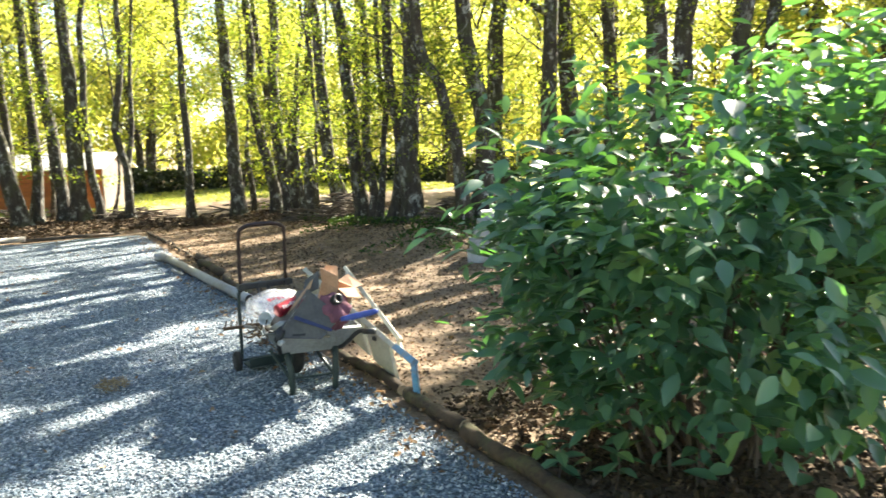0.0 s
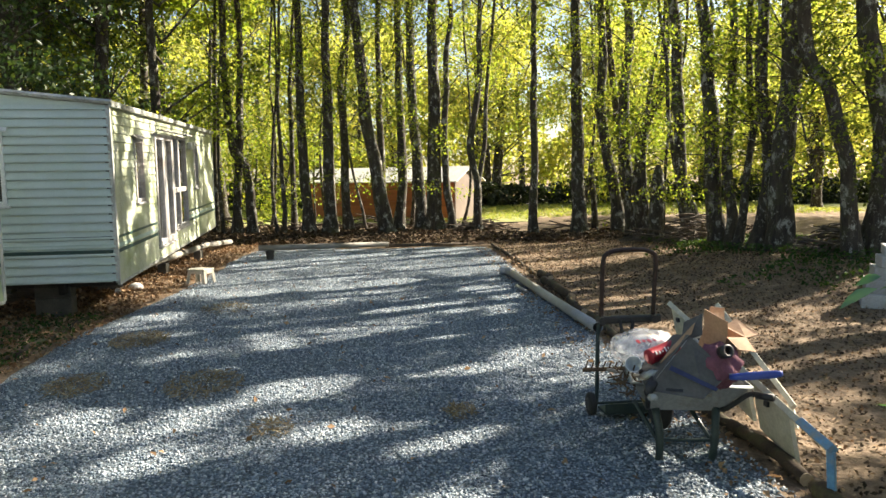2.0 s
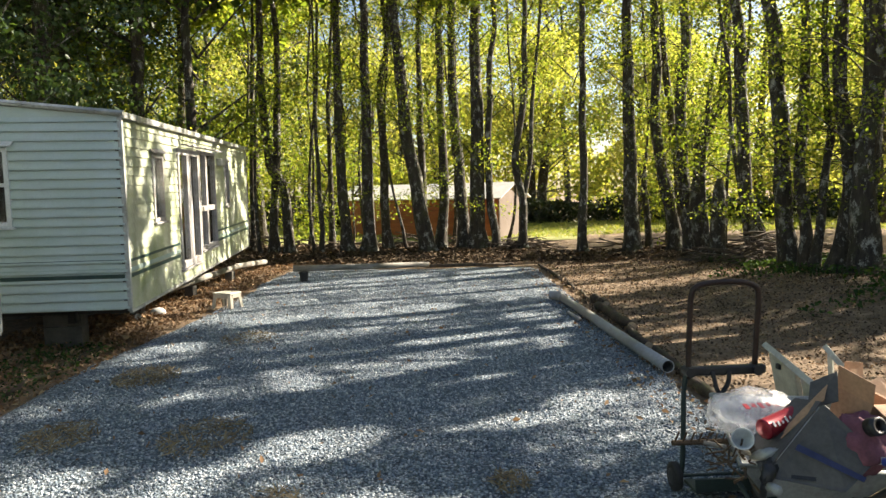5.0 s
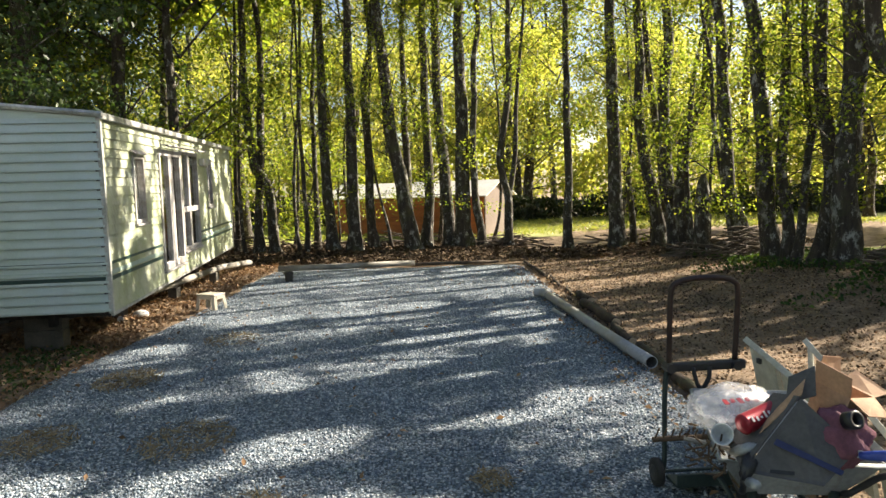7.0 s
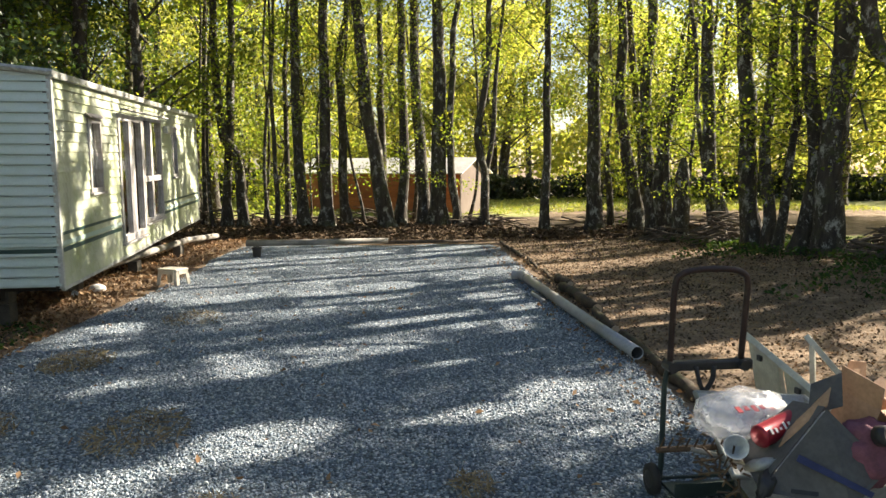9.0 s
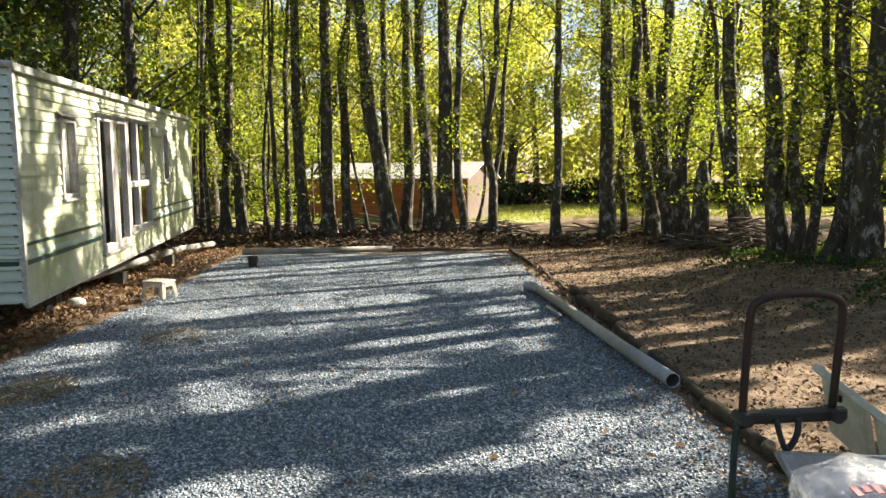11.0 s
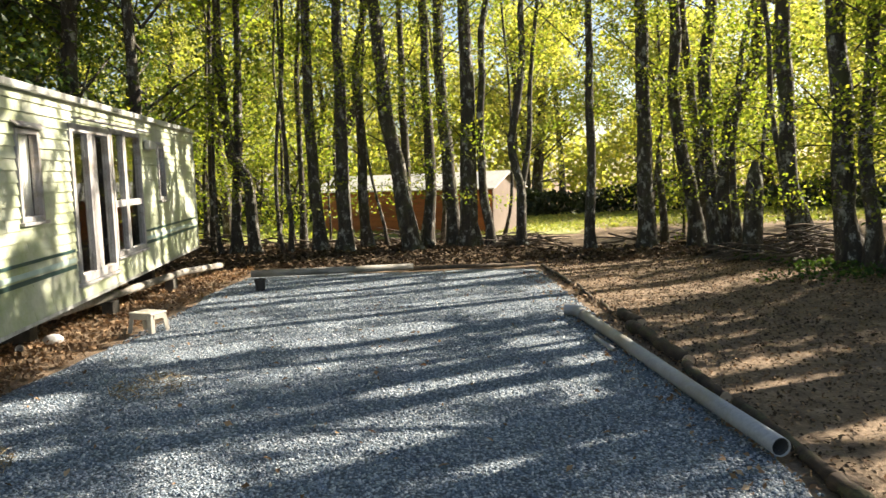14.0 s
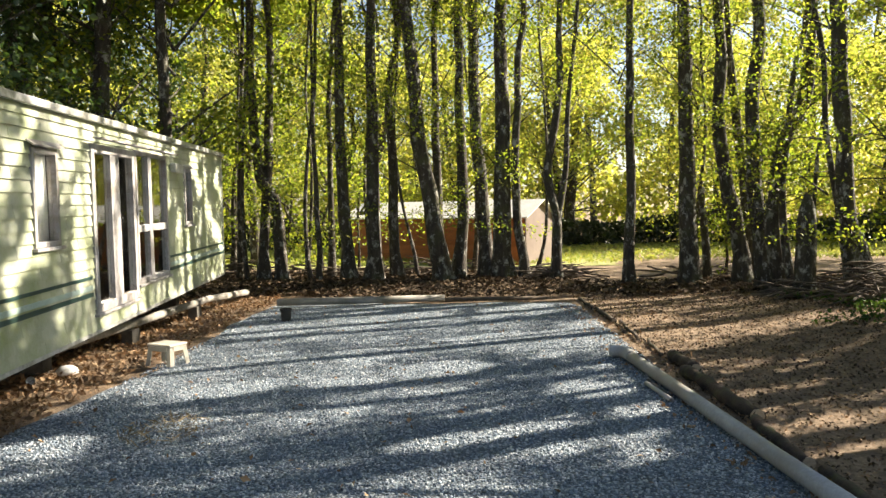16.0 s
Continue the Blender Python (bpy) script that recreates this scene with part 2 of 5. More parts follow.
M_PVC = surface("grey_pvc", (0.28, 0.29, 0.30), (0.38, 0.385, 0.39), 3, 40, 0.45, bumps=0.03, dirt=(0.25, 0.23, 0.2))
# Dark PVC of the offcut; in the drain pipe it paints inner shade.
M_PVC_IN = surface("dark_pvc_and_pipe_shade", (0.05, 0.05, 0.05), (0.09, 0.09, 0.09), 5, 40, 0.9, bumps=0)
M_POLE = surface("weathered_pole", (0.22, 0.20, 0.17), (0.38, 0.36, 0.32), 4, 40, 0.85, bumps=0.3, stretch=(0.2, 4, 4), dirt=(0.14, 0.13, 0.1))
M_BLACK = surface("black_plastic", (0.012, 0.012, 0.012), (0.03, 0.03, 0.03), 8, 60, 0.5, bumps=0.05)
M_RUBBER = surface("rubber", (0.015, 0.015, 0.016), (0.04, 0.038, 0.036), 10, 80, 0.85, bumps=0.1)
M_STOOL = surface("cream_plastic", (0.56, 0.51, 0.41), (0.66, 0.62, 0.52), 6, 60, 0.45, bumps=0.03, dirt=(0.62, 0.55, 0.44))
M_BROWNSTEEL = surface("rust_brown_steel", (0.02, 0.012, 0.01), (0.055, 0.03, 0.023), 14, 90, 0.5, 0.3, 0.1)
M_TRAY = surface("galvanised_tray", (0.28, 0.30, 0.30), (0.44, 0.46, 0.45), 6, 60, 0.5, 0.4, 0.1, dirt=(0.22, 0.19, 0.15))
M_GREENSTEEL = surface("dark_green_steel", (0.015, 0.03, 0.028), (0.035, 0.055, 0.05), 8, 60, 0.5, bumps=0.05)
M_BLUE = surface("blue_grip", (0.03, 0.06, 0.30), (0.05, 0.10, 0.42), 8, 60, 0.4, bumps=0.03)
M_TAPE = surface("dark_blue_tape", (0.018, 0.022, 0.075), (0.04, 0.05, 0.13), 8, 60, 0.4, bumps=0.03)
M_BLUEPAINT = surface("blue_paint", (0.10, 0.28, 0.48), (0.16, 0.36, 0.56), 10, 60, 0.55, bumps=0.05, dirt=(0.3, 0.3, 0.28))
M_CREAMWOOD = surface("cream_painted_board", (0.50, 0.48, 0.38), (0.66, 0.63, 0.52), 5, 50, 0.65, bumps=0.1, dirt=(0.35, 0.32, 0.24))
M_CARD = surface("cardboard", (0.36, 0.22, 0.13), (0.48, 0.31, 0.19), 5, 60, 0.85, bumps=0.05)
M_CARDGREY = surface("grey_cardboard", (0.075, 0.074, 0.072), (0.13, 0.125, 0.118), 4, 50, 0.85, bumps=0.08)
M_RED = surface("red_can", (0.24, 0.012, 0.022), (0.32, 0.02, 0.035), 9, 60, 0.3, 0.3, 0.02)
M_MAROON = surface("maroon_cloth", (0.13, 0.05, 0.07), (0.26, 0.10, 0.13), 9, 80, 0.9, bumps=0.3)
M_CLEAR = surface("clear_bottle_plastic", (0.55, 0.58, 0.58), (0.7, 0.72, 0.72), 20, 60, 0.2, bumps=0.1)
M_TAN = surface("pink_grey_render", (0.17, 0.13, 0.105), (0.23, 0.18, 0.15), 2, 40, 0.9, bumps=0.1)
M_ORANGE = surface("orange_stained_boards", (0.34, 0.10, 0.035), (0.48, 0.17, 0.06), 2.5, 30, 0.75, bumps=0.2, stretch=(0.3, 1, 3), per_object=0.15)
M_SHEDROOF = surface("pale_roof_sheet", (0.55, 0.54, 0.5), (0.75, 0.73, 0.68), 2, 20, 0.7, bumps=0.1)
M_STICK = surface("dead_wood", (0.06, 0.045, 0.03), (0.17, 0.13, 0.095), 7, 40, 0.95, bumps=0.4)
M_LOG = surface("rotten_log", (0.025, 0.017, 0.011), (0.10, 0.065, 0.04), 6, 40, 0.95, bumps=0.6, dirt=(0.10, 0.10, 0.04), per_object=0.2)
M_RUST = surface("rusty_iron", (0.06, 0.04, 0.025), (0.16, 0.105, 0.06), 14, 80, 0.9, 0.2, 0.2)
M_LOGEND = surface("cut_log_end", (0.36, 0.26, 0.16), (0.46, 0.35, 0.23), 12, 60, 0.9, bumps=0.2)


# ---------- mesh helpers ----------
def join(*parts):
    vs, fs = [], []
    for v, f in parts:
        o = len(vs)
        vs += [tuple(p) for p in v]
        fs += [tuple(i + o for i in q) for q in f]
    return vs, fs


def box(x0, y0, z0, x1, y1, z1):
    v = [(x, y, z) for z in (z0, z1) for y in (y0, y1) for x in (x0, x1)]
    return v, [(0, 2, 3, 1), (4, 5, 7, 6), (0, 1, 5, 4), (2, 6, 7, 3), (0, 4, 6, 2), (1, 3, 7, 5)]


def moved(vf, m):
    return [tuple(m @ Vector(p)) for p in vf[0]], vf[1]


def tube(pts, radii, n=8, caps=True):
    """A tube through points, with a radius at each one."""
    pts = [Vector(p) for p in pts]
    if not isinstance(radii, (list, tuple)):
        radii = [radii] * len(pts)
    vs, fs = [], []
    ref = None
    for i, p in enumerate(pts):
        d = (pts[min(i + 1, len(pts) - 1)] - pts[max(i - 1, 0)]).normalized()
        if ref is None:
            ref = Vector((1, 0, 0)) if abs(d.x) < 0.9 else Vector((0, 1, 0))
        a = (ref - d * ref.dot(d)).normalized()
        ref = a
        b = d.cross(a)
        for k in range(n):
            w = 2 * math.pi * k / n
            vs.append(tuple(p + (a * math.cos(w) + b * math.sin(w)) * radii[i]))
    for i in range(len(pts) - 1):
        for k in range(n):
            j = (k + 1) % n
            fs.append((i * n + k, i * n + j, (i + 1) * n + j, (i + 1) * n + k))
    if caps:
        fs.append(tuple(range(n - 1, -1, -1)))
        fs.append(tuple(range((len(pts) - 1) * n, len(pts) * n)))
    return vs, fs


def lathe(profile, n=20):
    """A body of revolution about z; profile is (radius, height) from bottom to top."""
    vs, fs = [], []
    for r, z in profile:
        vs += [(r * math.cos(2 * math.pi * k / n), r * math.sin(2 * math.pi * k / n), z) for k in range(n)]
    for i in range(len(profile) - 1):
        for k in range(n):
            j = (k + 1) % n
            fs.append((i * n + k, i * n + j, (i + 1) * n + j, (i + 1) * n + k))
    fs.append(tuple(range(n - 1, -1, -1)))
    fs.append(tuple(range((len(profile) - 1) * n, len(profile) * n)))
    return vs, fs


def smooth_path(pts, steps=6):
    """Points along a smooth curve through the given ones."""
    p = [Vector(q) for q in pts]
    p = [p[0] * 2 - p[1]] + p + [p[-1] * 2 - p[-2]]
    out = []
    for i in range(1, len(p) - 2):
        for s in range(steps):
            t = s / steps
            a, b, c, d = p[i - 1], p[i], p[i + 1], p[i + 2]
            out.append(0.5 * (2 * b + (c - a) * t + (2 * a - 5 * b + 4 * c - d) * t * t + (3 * b - a - 3 * c + d) * t ** 3))
    return out + [p[-2]]


def mesh_of(name, vf, material, smooth=False):
    me = bpy.data.meshes.new(name)
    me.from_pydata(vf[0], [], vf[1])
    me.materials.append(material)
    if smooth:
        me.polygons.foreach_set("use_smooth", [True] * len(me.polygons))
    me.update()
    return me


def part(name, vf, material, parent=None, label="", m=None, smooth=False, bevel=0.0):
    ob = new(name, mesh_of(name, vf, material, smooth))
    if parent is not None:
        ob.parent = parent
    if m is not None:
        ob.matrix_basis = m
    if bevel:
        bv = ob.modifiers.new("bevel", "BEVEL")
        bv.width, bv.segments, bv.limit_method = bevel, 2, "ANGLE"
    return tagged(ob, label) if label else ob


def thing(name, m, label, category, group="", kind=""):
    ob = new(name)
    ob.empty_display_size = 0.1
    ob.matrix_basis = m
    return tagged(ob, label, category, group, kind)


def leaf_mesh(name, centres, normals, lengths, widths, material, rng, fold=0.25, droop=0.0):
    """Many kite-shaped leaves folded along the midrib."""
    n = len(centres)
    t = rng.normal(size=(n, 3))
    nrm = normals / np.linalg.norm(normals, axis=1, keepdims=True)
    t -= nrm * (t * nrm).sum(1, keepdims=True)
    t /= np.linalg.norm(t, axis=1, keepdims=True)
    t[:, 2] -= droop
    t /= np.linalg.norm(t, axis=1, keepdims=True)
    s = np.cross(nrm, t)
    s /= np.linalg.norm(s, axis=1, keepdims=True)
    L, W = lengths[:, None], widths[:, None]
    v = np.empty((n, 4, 3), dtype=np.float32)
    v[:, 0] = centres - t * L * 0.5
    v[:, 1] = centres + s * W * 0.5 + nrm * W * fold
    v[:, 2] = centres + t * L * 0.5
    v[:, 3] = centres - s * W * 0.5 + nrm * W * fold
    me = bpy.data.meshes.new(name)
    me.vertices.add(n * 4)
    me.vertices.foreach_set("co", v.ravel())
    idx = (np.arange(n)[:, None] * 4 + np.array([[0, 1, 2, 0, 2, 3]])).astype(np.int32).ravel()
    me.loops.add(n * 6)
    me.loops.foreach_set("vertex_index", idx)
    me.polygons.add(n * 2)
    me.polygons.foreach_set("loop_start", np.arange(n * 2, dtype=np.int32) * 3)
    me.polygons.foreach_set("loop_total", np.full(n * 2, 3, dtype=np.int32))
    me.materials.append(material)
    me.update(calc_edges=True)
    return me


def clump_leaves(name, clumps, per, spread, size, material, seed, flat=0.6, droop=0.3, place=None):
    rng = np.random.default_rng(seed)
    c = np.asarray(clumps, dtype=float)
    n = len(c) * per
    pos = np.repeat(c, per, 0) + rng.normal(size=(n, 3)) * spread * np.array([1, 1, 0.7])
    nrm = rng.normal(size=(n, 3)) * flat + np.array([0, 0, 0.6])
    L = np.repeat(np.asarray(size), per) * rng.uniform(0.7, 1.3, n)
    if place is not None:
        m = np.array(place)
        stay = shaded_by(pos @ m[:3, :3].T + m[:3, 3])
        pos, nrm, L, n = pos[stay], nrm[stay], L[stay], int(stay.sum())
    return leaf_mesh(name, pos, nrm, L, L * rng.uniform(0.5, 0.75, n), material, rng, droop=droop)


# ---------- ground ----------
def ease(a, b, v):
    t = max(0.0, min(1.0, (v - a) / (b - a)))
    return t * t * (3 - 2 * t)


def earth_height(x, y):
    """Trodden earth, rising in a low bank to the trees beside the plot and a little behind the tree row."""
    z = -0.012
    if abs(x) <= 20 and -6 <= y <= 30 and not (-4.4 < x < 2.4 and 1 < y < 17.6):
        z += 0.04 * noise.noise(Vector((x * 0.35, y * 0.35, 0))) + 0.02 * noise.noise(Vector((x * 1.3, y * 1.3, 3)))
    z += 0.34 * ease(3.6, 6.2, x) * (1 - ease(10.5, 18.5, y) * 0.85) * ease(8.6, 11.0, y) * (1 - ease(14.0, 19.0, x))
    if y > 17.6 and abs(x) < 20:
        z += 0.07 * min(1, (y - 17.6) / 2)
    return z


def ground_sheet():
    xs = [-3000, -400, -80, -40] + [x * 0.5 for x in range(-40, 41)] + [40, 80, 400, 3000]
    ys = [-3000, -400, -60, -20] + [y * 0.5 for y in range(-12, 61)] + [45, 80, 400, 3000]
    vs = []
    for y in ys:
        for x in xs:
            vs.append((x, y, earth_height(x, y)))
    w = len(xs)
    fs = [(j * w + i, j * w + i + 1, (j + 1) * w + i + 1, (j + 1) * w + i) for j in range(len(ys) - 1) for i in range(w - 1)]
    ob = part("ground", (vs, fs), M_EARTH, smooth=True)
    return tagged(ob, "brown trodden earth with dry leaf litter", "ground", kind="structure")


def gravel_outline(n=90):
    """Left and right edge of the pad for each step along it."""
    rows = []
    for i in range(n + 1):
        y = -2.5 + (17.1 + 2.5) * i / n
        left = -3.42 - 0.12 * math.sin(y * 0.9) + 0.10 * noise.noise(Vector((0, y * 1.3, 5)))
        if y > 11:
            left += 0.10 * min(1, (y - 11) / 4)
        right = 1.93 + 0.03 * max(0, y - 2) / 4 + 0.05 * noise.noise(Vector((7, y * 1.7, 1)))
        if y > 12:
            right -= 0.02 * (y - 12)
        rows.append((y, left, right))
    return rows


def gravel_height(x, y):
    return 0.012 * noise.noise(Vector((x * 0.9, y * 0.9, 9))) + 0.016


def gravel_pad():
    rows = gravel_outline()
    k = 40
    vs, fs = [], []
    for y, a, b in rows:
        for j in range(k + 1):
            x = a + (b - a) * j / k
            edge = 1 if 0 < j < k else 0
            yy = y + (0.25 * noise.noise(Vector((x * 0.8, 3, 0))) if y > 17 else 0)
            vs.append((x, yy, gravel_height(x, y) if edge else -0.03))
    for i in range(len(rows) - 1):
        for j in range(k):
            p = i * (k + 1) + j
            fs.append((p, p + 1, p + k + 2, p + k + 1))
    ob = part("gravel_pad", (vs, fs), M_GRAVEL, smooth=True)
    tagged(ob, "blue-grey crushed stone gravel pad, levelled", "gravel", kind="structure")


def loose_stones(count, seed=4):
    """Single stones of the gravel where the path passes nearest: one joined mesh."""
    rng = np.random.default_rng(seed)
    base = np.array([(1, 0, 0), (-1, 0, 0), (0, 1, 0), (0, -1, 0), (0, 0, 1), (0, 0, -1)], dtype=float)
    tri = np.array([(0, 2, 4), (2, 1, 4), (1, 3, 4), (3, 0, 4), (2, 0, 5), (1, 2, 5), (3, 1, 5), (0, 3, 5)])
    y = 2.6 + (16.5 - 2.6) * rng.random(count) ** 1.35
    x = -3.25 + (1.92 + 3.25) * rng.random(count)
    z = np.array([gravel_height(a, b) for a, b in zip(x, y)])
    s = rng.uniform(0.006, 0.0125, count)
    q = rng.normal(size=(count, 4))
    q /= np.linalg.norm(q, axis=1, keepdims=True)
    a, b, c, d = q.T
    R = np.stack([1 - 2 * (c * c + d * d), 2 * (b * c - a * d), 2 * (b * d + a * c), 2 * (b * c + a * d), 1 - 2 * (b * b + d * d), 2 * (c * d - a * b),
                  2 * (b * d - a * c), 2 * (c * d + a * b), 1 - 2 * (b * b + c * c)], 1).reshape(-1, 3, 3)
    v = base[None] * rng.uniform(0.6, 1.25, (count, 6, 1)) * s[:, None, None] + rng.normal(size=(count, 6, 3)) * (0.22 * s)[:, None, None]
    v = np.einsum("nij,nkj->nki", R, v) + np.stack([x, y, z + s * 0.35], 1)[:, None]
    me = bpy.data.meshes.new("loose_gravel")
    me.vertices.add(count * 6)
    me.vertices.foreach_set("co", v.astype(np.float32).ravel())
    idx = (np.arange(count)[:, None, None] * 6 + tri[None]).astype(np.int32).ravel()
    me.loops.add(len(idx))
    me.loops.foreach_set("vertex_index", idx)
    me.polygons.add(count * 8)
    me.polygons.foreach_set("loop_start", np.arange(count * 8, dtype=np.int32) * 3)
    me.polygons.foreach_set("loop_total", np.full(count * 8, 3, dtype=np.int32))
    me.materials.append(M_STONE)
    me.update(calc_edges=True)
    tagged(new("loose_gravel", me), "loose angular blue-grey gravel stones", "gravel", kind="stuff")


def scatter(name, label, category, material, count, region, size, seed, lift=0.01, flat=0.35, keep=None, droop=0.0, tall=0.0, aspect=(0.4, 0.7)):
    """Fallen leaves, ivy or blades over a stretch of ground."""
    rng = np.random.default_rng(seed)
    x0, y0, x1, y1 = region
    p = np.stack([rng.uniform(x0, x1, count), rng.uniform(y0, y1, count), np.zeros(count)], 1)
    if keep is not None:
        p = p[[keep(a, b) for a, b, _ in p]]
    n = len(p)
    p[:, 2] = lift + rng.random(n) * tall + np.array([max(0.0, earth_height(a, b)) for a, b in p[:, :2]])
    nrm = rng.normal(size=(n, 3)) * flat + np.array([0, 0, 1.0])
    L = size * rng.uniform(0.5, 1.4, n)
    me = leaf_mesh(name, p, nrm, L, L * rng.uniform(*aspect, n), material, rng, droop=droop)
    return tagged(new(name, me), label, category, kind="stuff")


# ---------- trees ----------
def bend(points, base_r, height, seed, top_r=0.03):
    """The centre line and radii of a trunk from its base through its bends to its top."""
    rng = random.Random(seed)
    pts = [(0, 0, -0.15), (0, 0, 0.02)] + [(dx, rng.uniform(-0.08, 0.08), h) for dx, h in points]
    dx, h = points[-1]
    while h < height:
        h += 2.0
        dx += rng.uniform(-0.3, 0.3)
        pts.append((dx, rng.uniform(-0.3, 0.3), min(h, height)))
    line = smooth_path(pts, 5)
    amp = 0.05 + 0.22 * base_r
    for p in line:
        if p.z > 0.3:
            p.x += amp * noise.noise(Vector((p.z * 0.8, seed * 3.3, 0)))
            p.y += amp * noise.noise(Vector((p.z * 0.8, seed * 3.3, 7)))
    radii = []
    for p in line:
        f = max(0.0, min(1.0, p.z / height))
        flare = 1 + 0.6 * math.exp(-max(p.z, 0) / 0.28)
        radii.append(max(top_r, base_r * flare * (1 - 0.8 * f)) * (1 + 0.05 * math.sin(p.z * 5 + seed) + 0.10 * noise.noise(Vector((p.z * 1.9, seed * 1.7, 2)))))
    return line, radii


# where the sun comes through the crowns: spot on the ground and its half width
SUN_SPOTS = [(0.48, 9.56, 0.36), (-0.21, 9.5, 0.2), (-0.26, 11.84, 0.35), (-1.11, 11.23, 0.26), (-2.18, 10.06, 0.18), (-1.03, 12.68, 0.35), (0.32, 13.51, 0.38), (1.5, 10.37, 0.26),
             (1.15, 10.85, 0.2), (1.11, 8.29, 0.2), (0.03, 8.45, 0.18), (0.35, 8.0, 0.16), (1.53, 8.43, 0.15), (-2.38, 8.29, 0.18), (3.1, 10.94, 0.45), (2.66, 13.85, 0.45),
             (2.75, 9.42, 0.2), (-2.17, 11.01, 0.28), (-2.67, 14.31, 0.5), (1.15, 13.54, 0.25), (-0.91, 15.31, 0.5), (0.9, 16.04, 0.5), (1.08, 7.19, 0.22), (-0.85, 6.32, 0.3),
             (-0.52, 5.35, 0.2), (0.14, 5.2, 0.26), (0.44, 6.71, 0.18), (-2.28, 5.74, 0.2), (-1.57, 4.95, 0.2), (0.42, 4.19, 0.18), (1.69, 4.2, 0.22), (2.34, 4.31, 0.18)]


def shaded_by(pts):
    """True for each leaf that stays: the crowns are open where a spot of sun, or a chance gap, lies below along the sun's ray."""
    g = pts[:, :2] - pts[:, 2:3] * np.array([sun_dir.x, sun_dir.y]) / sun_dir.z
    c, s = math.cos(radians(SUN_AZ)), math.sin(radians(SUN_AZ))
    along, across = (g[:, 0] * s + g[:, 1] * c) / 1.6, g[:, 0] * c - g[:, 1] * s
    stay = pts[:, 2] < 1.3
    gap = np.zeros(len(pts), dtype=bool)
    for x, y, r in SUN_SPOTS:
        a, b = (x * s + y * c) / 1.6, x * c - y * s
        gap |= (along - a) ** 2 + (across - b) ** 2 < r * r
    n = np.array([noise.noise(Vector((u * 2.3, v * 2.3, 4.0))) for u, v in zip(along, across)])
    on_pad = (g[:, 0] > -4.4) & (g[:, 0] < 2.2) & (g[:, 1] > 2.0) & (g[:, 1] < 13.8)
    beside = (g[:, 0] > 2.2) & (g[:, 0] < 7.0) & (g[:, 1] > 4.0) & (g[:, 1] < 18.0)
    gap |= n > np.where(on_pad, 0.41, np.where(beside, -0.06, 0.15))
    return stay | ~gap


def crown_variant(seed, low, high, reach, clumps, per, leaf, spread, material, place=None):
    """Limbs and leaves of a crown, about a straight axis."""
    rng = random.Random(seed)
    limbs, cl, sizes = [], [], []
    for i in range(max(6, clumps // 6)):
        h = low + (high - low) * (rng.random() ** 0.75)
        shape = reach * (0.55 + 0.6 * math.sin(math.pi * min(1, (h - low) / (high - low) * 0.9 + 0.12)))
        a = rng.uniform(0, 2 * math.pi)
        r = shape * math.sqrt(rng.random())
        tip = Vector((r * math.cos(a), r * math.sin(a), h))
        high_up = h > 6.6 and leaf < 0.15
        if high_up and rng.random() < 0.2:
            continue
        for k in range(6):
            sizes.append(leaf * (2.3 if high_up else 1.0))
            w = 0.42 if high_up else 0.4
            cl.append(tip + Vector((rng.gauss(0, w), rng.gauss(0, w), rng.gauss(0, w * 0.6))))
        if r > 0.4:
            z0 = max(1.5, h - r * rng.uniform(0.4, 1.0))
            mid = Vector((tip.x * 0.5 + rng.uniform(-0.15, 0.15), tip.y * 0.5 + rng.uniform(-0.15, 0.15), (z0 + h) / 2 + rng.uniform(-0.1, 0.25)))
            limbs.append(tube(smooth_path([(0, 0, z0), mid, tip], 3), [q * (1.0 if place is None else 0.5) for q in (0.035, 0.03, 0.026, 0.022, 0.016, 0.011, 0.006)], 4, False))
    leaves = clump_leaves("crown", cl, per, spread, sizes, material, seed, place=place)
    return leaves, (mesh_of("limbs", join(*limbs), M_BARK, True) if limbs else None)


CROWNS, ROW_CROWNS = {}, {}
def crown_set(key, count, *spec):
    CROWNS[key] = [crown_variant(100 * len(CROWNS) + i, *spec) for i in range(count)]


